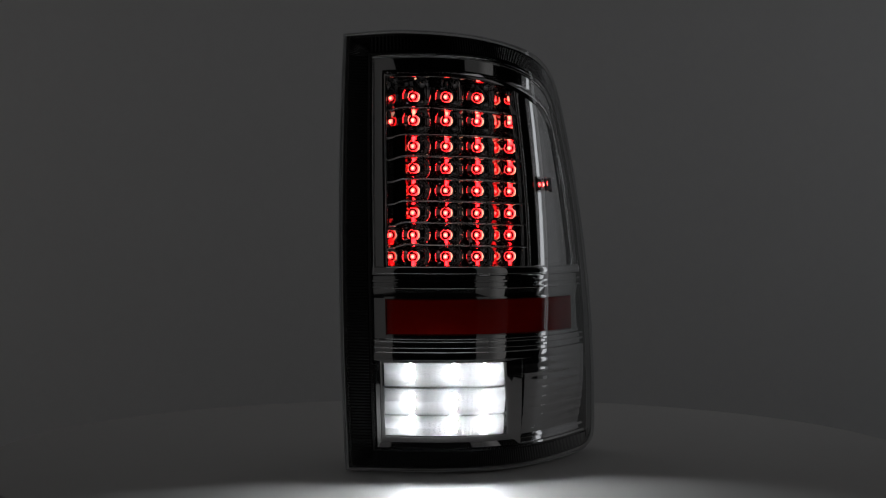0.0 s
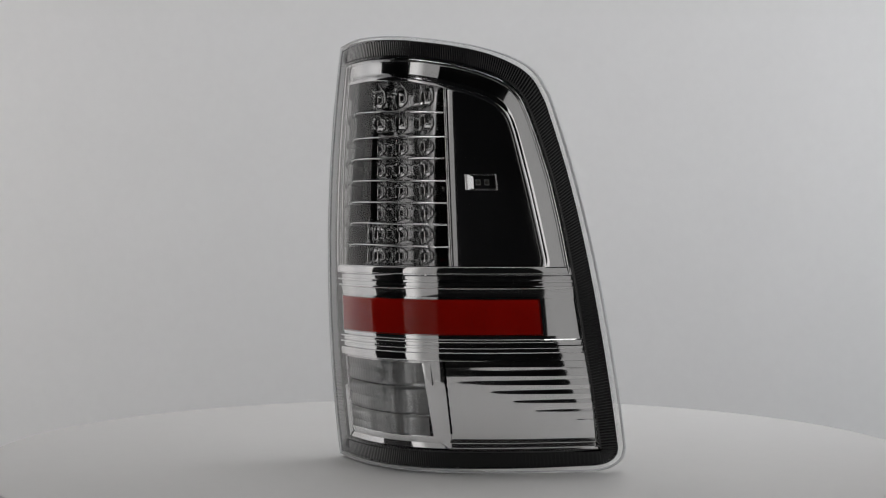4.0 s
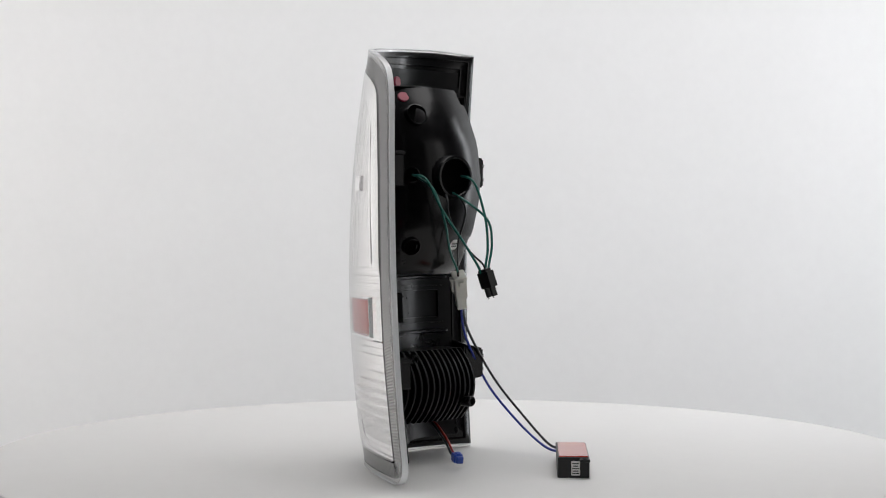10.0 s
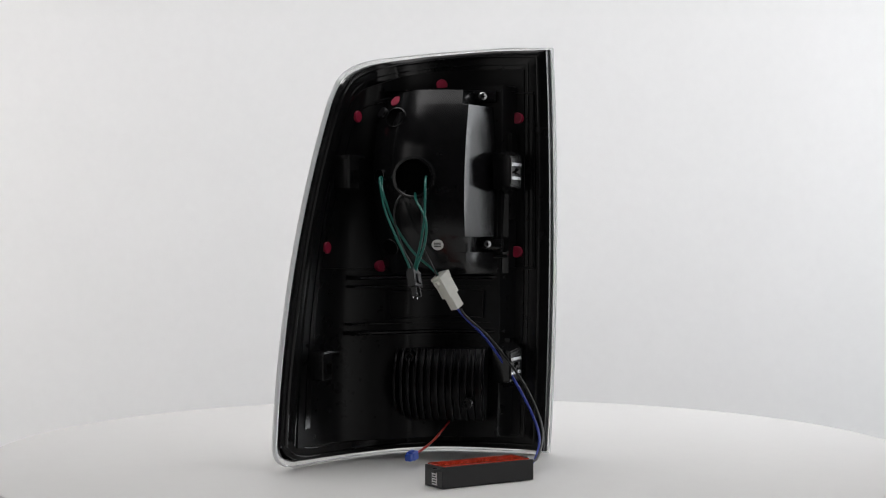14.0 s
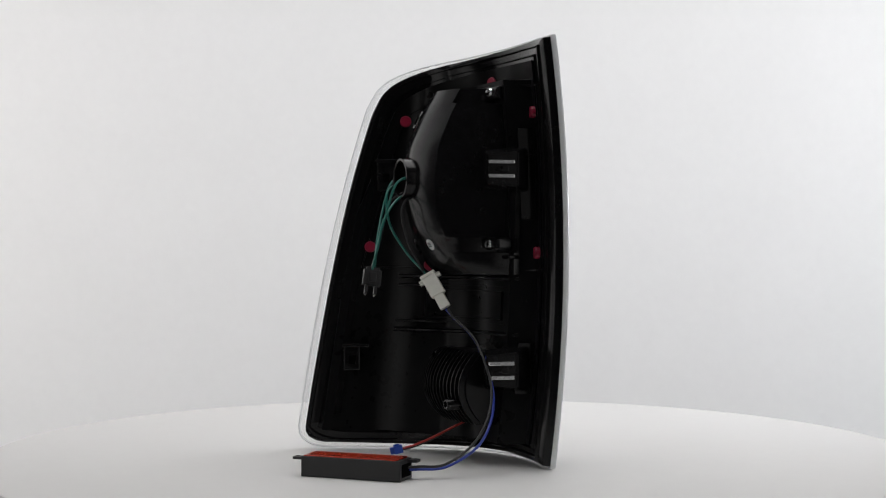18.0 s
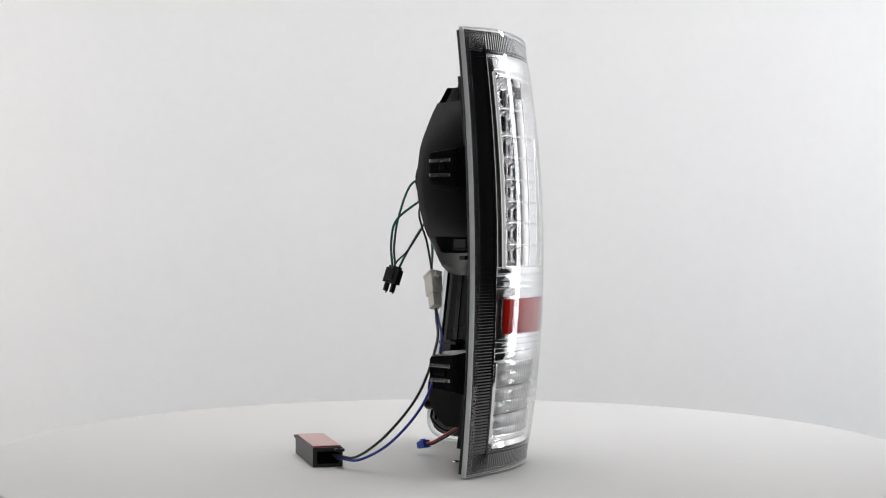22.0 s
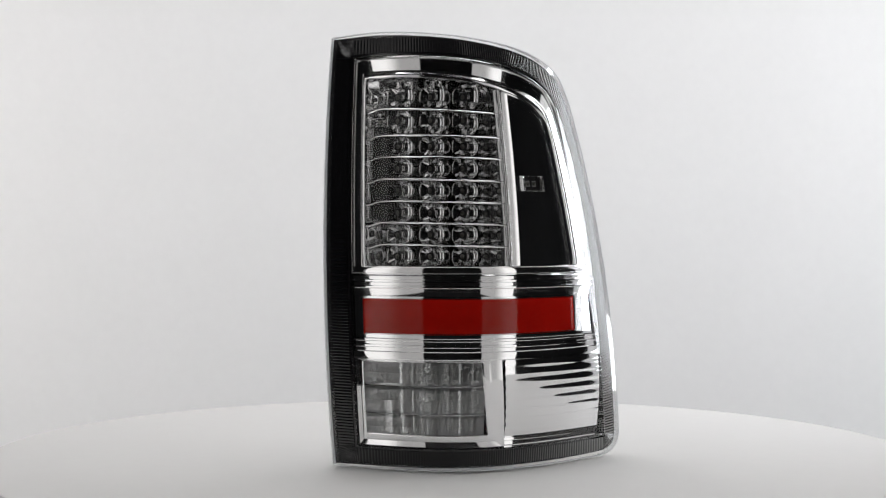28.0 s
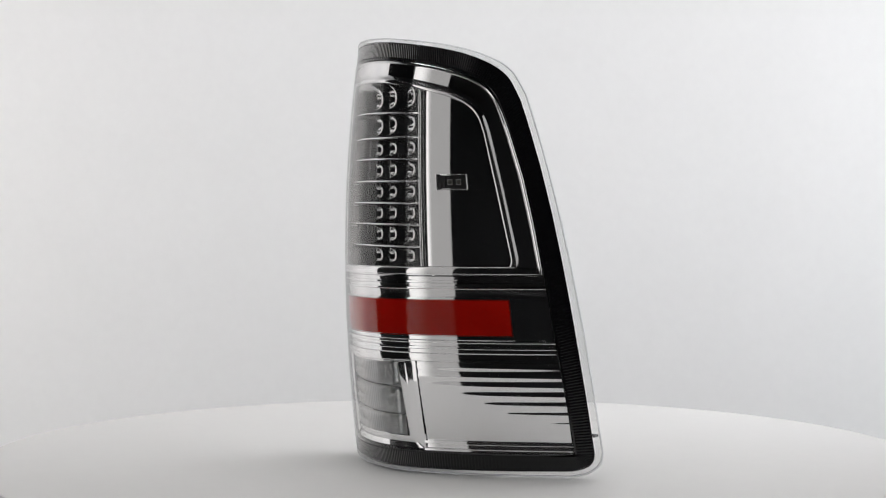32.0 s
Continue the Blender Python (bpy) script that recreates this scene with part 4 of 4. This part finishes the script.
ring("panel_frame", p_out, p_in, [(0.0, 0.045), (0.1, 0.0522), (0.9, 0.0522), (1.0, 0.045), (0.0, 0.045)], SHELL, light, "raised black frame on the shell")
for u in (0.925,):
    uu = np.repeat(np.linspace(u - 0.012, u + 0.004, 3)[:, None], 20, 1)
    slab("upright_ridge", uu, np.linspace(0.04, 0.32, 20)[None], 0.0100, 0.0138, BLACK, light, "upright black ridge")

# raised outline of the plate that carries the plugs
q_out = loop([(0.038, 0.2000), (0.038, 0.3860)], smooth_knots([0.038, 0.30, 0.55, 0.75, 0.835, 0.862], [0.3900, 0.3925, 0.3860, 0.3770, 0.3680, 0.3500]), [(0.862, 0.3500), (0.912, 0.2000)], [(0.912, 0.2000), (0.038, 0.2000)], (50, 60, 50, 60))
q_in = [(u + (0.46 - u) * 0.012, z + (0.30 - z) * 0.020) for u, z in q_out]
bump_at = np.array([shell_front(np.array([u for u, z in q_out]))]).T
ring("plate_outline", q_out, q_in, [(0.0, 0.0), (0.1, 0.0026), (0.8, 0.0026), (1.0, 0.0), (0.0, 0.0)], SHELL, light, "raised black outline on the shell", ripple=bump_at)

# moulded voltage mark on the middle band
type_curve = bpy.data.curves.new("voltage_mark", "FONT")
type_curve.body, type_curve.size, type_curve.extrude = "12", 0.0085, 0.0003
type_ob = new("voltage_mark", type_curve)
bpy.context.view_layer.update()
type_mesh = bpy.data.meshes.new_from_object(type_ob.evaluated_get(bpy.context.evaluated_depsgraph_get()))
bpy.data.objects.remove(type_ob)
type_mesh.materials.clear()
type_mesh.materials.append(FIN)
mark = tagged(new("voltage_mark", type_mesh), "small raised black numerals")
mark.parent = light
mark.matrix_basis = Matrix(((-0.487, 0, -0.874, -0.0552), (-0.874, 0, 0.487, -0.0548), (0, 1, 0, 0.1670), (0, 0, 0, 1)))
part("print_bar", boxes([((0.006, -0.0095, 0.0002), (0.009, 0.0025, 0.0006))], mark.matrix_basis), FIN, light)

# finned lower lamp housing
FN = 17
fin_z = np.linspace(0.0415, 0.1165, FN)


def fin_back(x, z):
    t = (z - 0.079) / 0.0375
    s = (x - 0.012) / 0.060
    return -0.012 + 0.020 * (1 - t * t) - 0.014 * max(s, 0) ** 2 - 0.003 * min(s, 0) ** 2


vs, fs = [], []
xs = np.linspace(-0.037, 0.060, 12)
for x in xs:
    for z in fin_z:
        vs.append((x, fin_back(x, z) - 0.007, z))
n0 = len(vs)
inner = S(np.linspace(0.05, 0.7, 60), 0.08, 0.0385)
for x in xs:
    for z in fin_z:
        vs.append((x, np.interp(x, inner[:, 0], inner[:, 1]), z))
fs = grid_faces(12, FN) + grid_faces(12, FN, n0)
edge = [i * FN for i in range(12)] + [11 * FN + j for j in range(1, FN)] + [i * FN + FN - 1 for i in range(10, -1, -1)] + list(range(FN - 2, 0, -1))
for i, e in enumerate(edge):
    g = edge[(i + 1) % len(edge)]
    fs.append((e, g, g + n0, e + n0))
solid("lower_housing", vs, fs, FIN, light, "black lower lamp housing", smooth=45)
for i in range(13):
    x = -0.034 + 0.0076 * i
    vs, fs = [], []
    for dx in (-0.0011, 0.0011):
        for z in fin_z:
            vs += [(x + dx, fin_back(x, z) - 0.012, z), (x + dx, fin_back(x, z), z)]
    k = 2 * FN
    for j in range(FN - 1):
        a = 2 * j
        fs += [(a, a + 1, a + 3, a + 2), (k + a, k + a + 2, k + a + 3, k + a + 1), (a + 1, k + a + 1, k + a + 3, a + 3), (a, a + 2, k + a + 2, k + a)]
    fs += [(0, k, k + 1, 1), (k - 2, k - 1, 2 * k - 1, 2 * k - 2)]
    solid("cooling_fin", vs, fs, FIN, light, "thin black cooling fin", smooth=40)
for at in ((-0.0217, 0.0100, 0.0625), (0.042, -0.010, 0.108)):
    m = pose(*at)
    vs, fs = lathe([(0.0001, -0.030), (0.0060, -0.030), (0.0060, 0.0030), (0.0050, 0.0045), (0.0030, 0.0045), (0.0028, 0.001), (0.0001, 0.001)], m, 20)
    solid("post", vs, fs, BLACK, light, "hollow black screw post", smooth=40)

# cables and plugs
hump_y = swell(0.2955) + 0.006
tube("wire", [(0.068, 0.016, 0.297), (0.066, 0.034, 0.292), (0.058, 0.048, 0.262), (0.042, 0.062, 0.230), (0.0300, 0.0700, 0.207), (0.0275, 0.0730, 0.198)], 0.0013, TEAL, light, "green insulated wire")
tube("wire", [(0.018, hump_y - 0.004, 0.298), (0.016, 0.052, 0.290), (0.0145, 0.066, 0.255), (0.018, 0.073, 0.225), (0.0225, 0.0745, 0.207), (0.0235, 0.0750, 0.198)], 0.0013, TEAL, light, "green insulated wire")
tube("wire", [(0.030, hump_y - 0.006, 0.282), (0.026, 0.048, 0.272), (0.013, 0.068, 0.252), (0.013, 0.074, 0.228), (0.020, 0.0765, 0.207), (0.0225, 0.0770, 0.198)], 0.0013, TEAL, light, "green insulated wire")
tube("wire", [(0.036, hump_y - 0.006, 0.285), (0.046, 0.044, 0.272), (0.048, 0.050, 0.252), (0.036, 0.064, 0.222), (0.0260, 0.0745, 0.207), (0.0255, 0.0755, 0.198)], 0.0010, WIRE, light, "thin black wire")
tube("wire", [(0.066, 0.020, 0.2955), (0.062, 0.040, 0.282), (0.050, 0.044, 0.250), (0.032, 0.034, 0.220), (0.014, 0.026, 0.203), (0.0055, 0.0205, 0.193)], 0.0013, TEAL, light, "green insulated wire")
tube("wire", [(0.022, hump_y - 0.005, 0.283), (0.020, 0.044, 0.262), (0.022, 0.036, 0.230), (0.014, 0.0275, 0.208), (0.0075, 0.0220, 0.193)], 0.0012, WIRE, light, "black insulated wire")


def along(a, b, roll=0.0):
    """A pose whose -z axis runs from a to b, with its origin at a."""
    return Matrix.Translation(a) @ (Vector(b) - Vector(a)).to_track_quat("-Z", "Y").to_matrix().to_4x4() @ pose(0, 0, 0, 0, 0, roll)


m = along((0.0245, 0.0752, 0.2000), (0.0190, 0.0815, 0.1727), 35)
plug = part("black_plug", boxes([((0, 0, -0.008), (0.0185, 0.0085, 0.0165)), ((0, 0, 0.001), (0.014, 0.007, 0.004)), ((0.0, 0.0045, -0.008), (0.008, 0.003, 0.010))], m, 0.0008), MATT_BLACK, light, "black two-pin plug")
for dx in (-0.0048, 0.0048):
    part("prong", boxes([((dx, 0, -0.0205), (0.0030, 0.0055, 0.0100))], m, 0.0004), MATT_BLACK, plug)
    part("contact", boxes([((dx, -0.0018, -0.0258), (0.0012, 0.0010, 0.0030))], m, 0.0002), STEEL, plug)
m = along((0.0055, 0.0208, 0.1950), (-0.0125, 0.0078, 0.1591), 110)
plug = part("white_plug", boxes([((0, 0, -0.013), (0.0155, 0.0125, 0.0220)), ((0, 0, -0.0005), (0.0170, 0.0140, 0.0035))], m, 0.0010), NYLON, light, "translucent white nylon plug")
part("plug_socket", boxes([((0, 0, -0.031), (0.0110, 0.0100, 0.0165))], m, 0.0009), NYLON, plug)
part("plug_latch", boxes([((0.0, 0.0075, -0.010), (0.005, 0.0026, 0.016)), ((0.0, 0.0084, -0.003), (0.006, 0.003, 0.003))], m, 0.0005), NYLON, plug)
part("plug_ear", boxes([((0.0097, 0.0, -0.0045), (0.0045, 0.005, 0.005)), ((-0.0097, 0.0, -0.0045), (0.0045, 0.005, 0.005))], m, 0.0005), NYLON, plug)
tube("wire", [(-0.0115, 0.0085, 0.160), (-0.0190, 0.0020, 0.150), (-0.041, -0.0120, 0.125), (-0.075, -0.0120, 0.074), (-0.096, 0.0130, 0.034), (-0.0955, 0.0500, 0.0120), (-0.0870, 0.0780, 0.0095), (-0.0800, 0.0930, 0.0100)], 0.0014, BLUE, light, "blue insulated wire")
tube("wire", [(-0.0140, 0.0075, 0.160), (-0.0215, 0.0030, 0.150), (-0.0450, -0.0090, 0.127), (-0.080, -0.0070, 0.080), (-0.100, 0.0180, 0.040), (-0.0985, 0.0530, 0.0150), (-0.0890, 0.0790, 0.0125), (-0.0830, 0.0940, 0.0120)], 0.0014, WIRE, light, "black insulated wire")
tube("wire", [(0.001, -0.022, 0.041), (0.003, -0.012, 0.037), (0.012, 0.0110, 0.0250), (0.022, 0.0280, 0.0165), (0.0280, 0.0390, 0.0130)], 0.0012, RED_WIRE, light, "red insulated wire")
tube("wire", [(0.003, -0.022, 0.041), (0.0055, -0.012, 0.035), (0.015, 0.0120, 0.0220), (0.025, 0.0290, 0.0140), (0.0300, 0.0390, 0.0115)], 0.0012, WIRE, light, "black insulated wire")
m = along((0.0285, 0.0385, 0.0130), (0.0350, 0.0530, 0.0092), 0)
plug = part("blue_plug", boxes([((0, 0, -0.0045), (0.0095, 0.0085, 0.009)), ((0, 0, -0.0105), (0.0075, 0.0070, 0.006))], m, 0.0010), BLUE_NYLON, light, "blue nylon splice connector")
part("plug_wing", boxes([((0, 0.0045, -0.006), (0.004, 0.0025, 0.006))], m, 0.0006), BLUE_NYLON, plug)

# ---- load resistor box on its wires ----
load = tagged(new("load_resistor"), "small black resistor box with red adhesive top on the table", "resistor box")
m = pose(-0.0490, 0.1275, 0.0002, 0, 0, 41.1)
case = part("case", boxes([((0, 0, 0.0100), (0.105, 0.031, 0.0200))], m, 0.0010), MATT_BLACK, load, "matt black plastic case")
part("adhesive_top", boxes([((0.001, 0, 0.0206), (0.0980, 0.0285, 0.0012))], m, 0.0004), TAPE, load, "glossy red adhesive tape")
for sx, sy in ((1, 0.35), (-1, -0.35)):
    bm = boxes([((sx * 0.0565, sy * 0.031, 0.0178), (0.010, 0.010, 0.0030))], m, 0.0009)
    ear = part("mounting_ear", bm, MATT_BLACK, load, "black mounting ear with a hole")
    # black disc on the uncut ear, painted as the shade in its hole
    vs, fs = lathe([(0.0001, -0.0016), (0.0022, -0.0016), (0.0022, 0.0017), (0.0001, 0.0017)], m @ Matrix.Translation((sx * 0.0580, sy * 0.031, 0.0178)) @ TURN, 14)
    solid("ear_hole_shade", vs, fs, HOLE_SHADE, ear)
# black plate on the closed end paints the shade of the wire opening
part("wire_port_shade", boxes([((-0.0526, 0.000, 0.0098), (0.0012, 0.022, 0.0125))], m, 0.0003), HOLE_SHADE, load)
tag = part("data_label", boxes([((0.0527, 0.002, 0.0095), (0.0006, 0.0085, 0.0140))], m, 0.0001), LABEL, load, "small white data label with illegible print")
for i in range(5):
    part("print_bar", boxes([((0.0531, 0.002, 0.0045 + 0.0024 * i), (0.0004, (0.0065, 0.0055, 0.0068, 0.0048, 0.0062)[i], 0.0010))], m), INK, tag)

# ---- what moves ----
SPIN = 360 / 26.771


def spin_angle(t):
    return -SPIN * t


def motions():
    turn = [(0.5 * i, pose(0, 0, 0, 0, 0, spin_angle(0.5 * i))) for i in range(65)]
    walk(light, turn)
    walk(load, turn)
    # the diodes turn their lit faces into the added traps, in place of dimming
    for ob, x, y, z, yaw in DIODES:
        if ob.data is white0.data:
            walk(ob, [(t, pose(x, y, z, a, 0, yaw)) for t, a in ((0, 40), (0.5, 78), (1, 108), (1.5, 130), (2, 140), (2.5, 149), (3, 157), (3.5, 166), (4.2, 180), (32, 180))])
            continue
        walk(ob, [(t, pose(x, y, z, 0, 0, yaw + a)) for t, a in ((0, 0), (0.5, 40), (1, 72), (1.5, 90), (2, 101), (2.5, 111), (3, 120), (3.5, 132), (4.2, 180), (32, 180))])


motions()
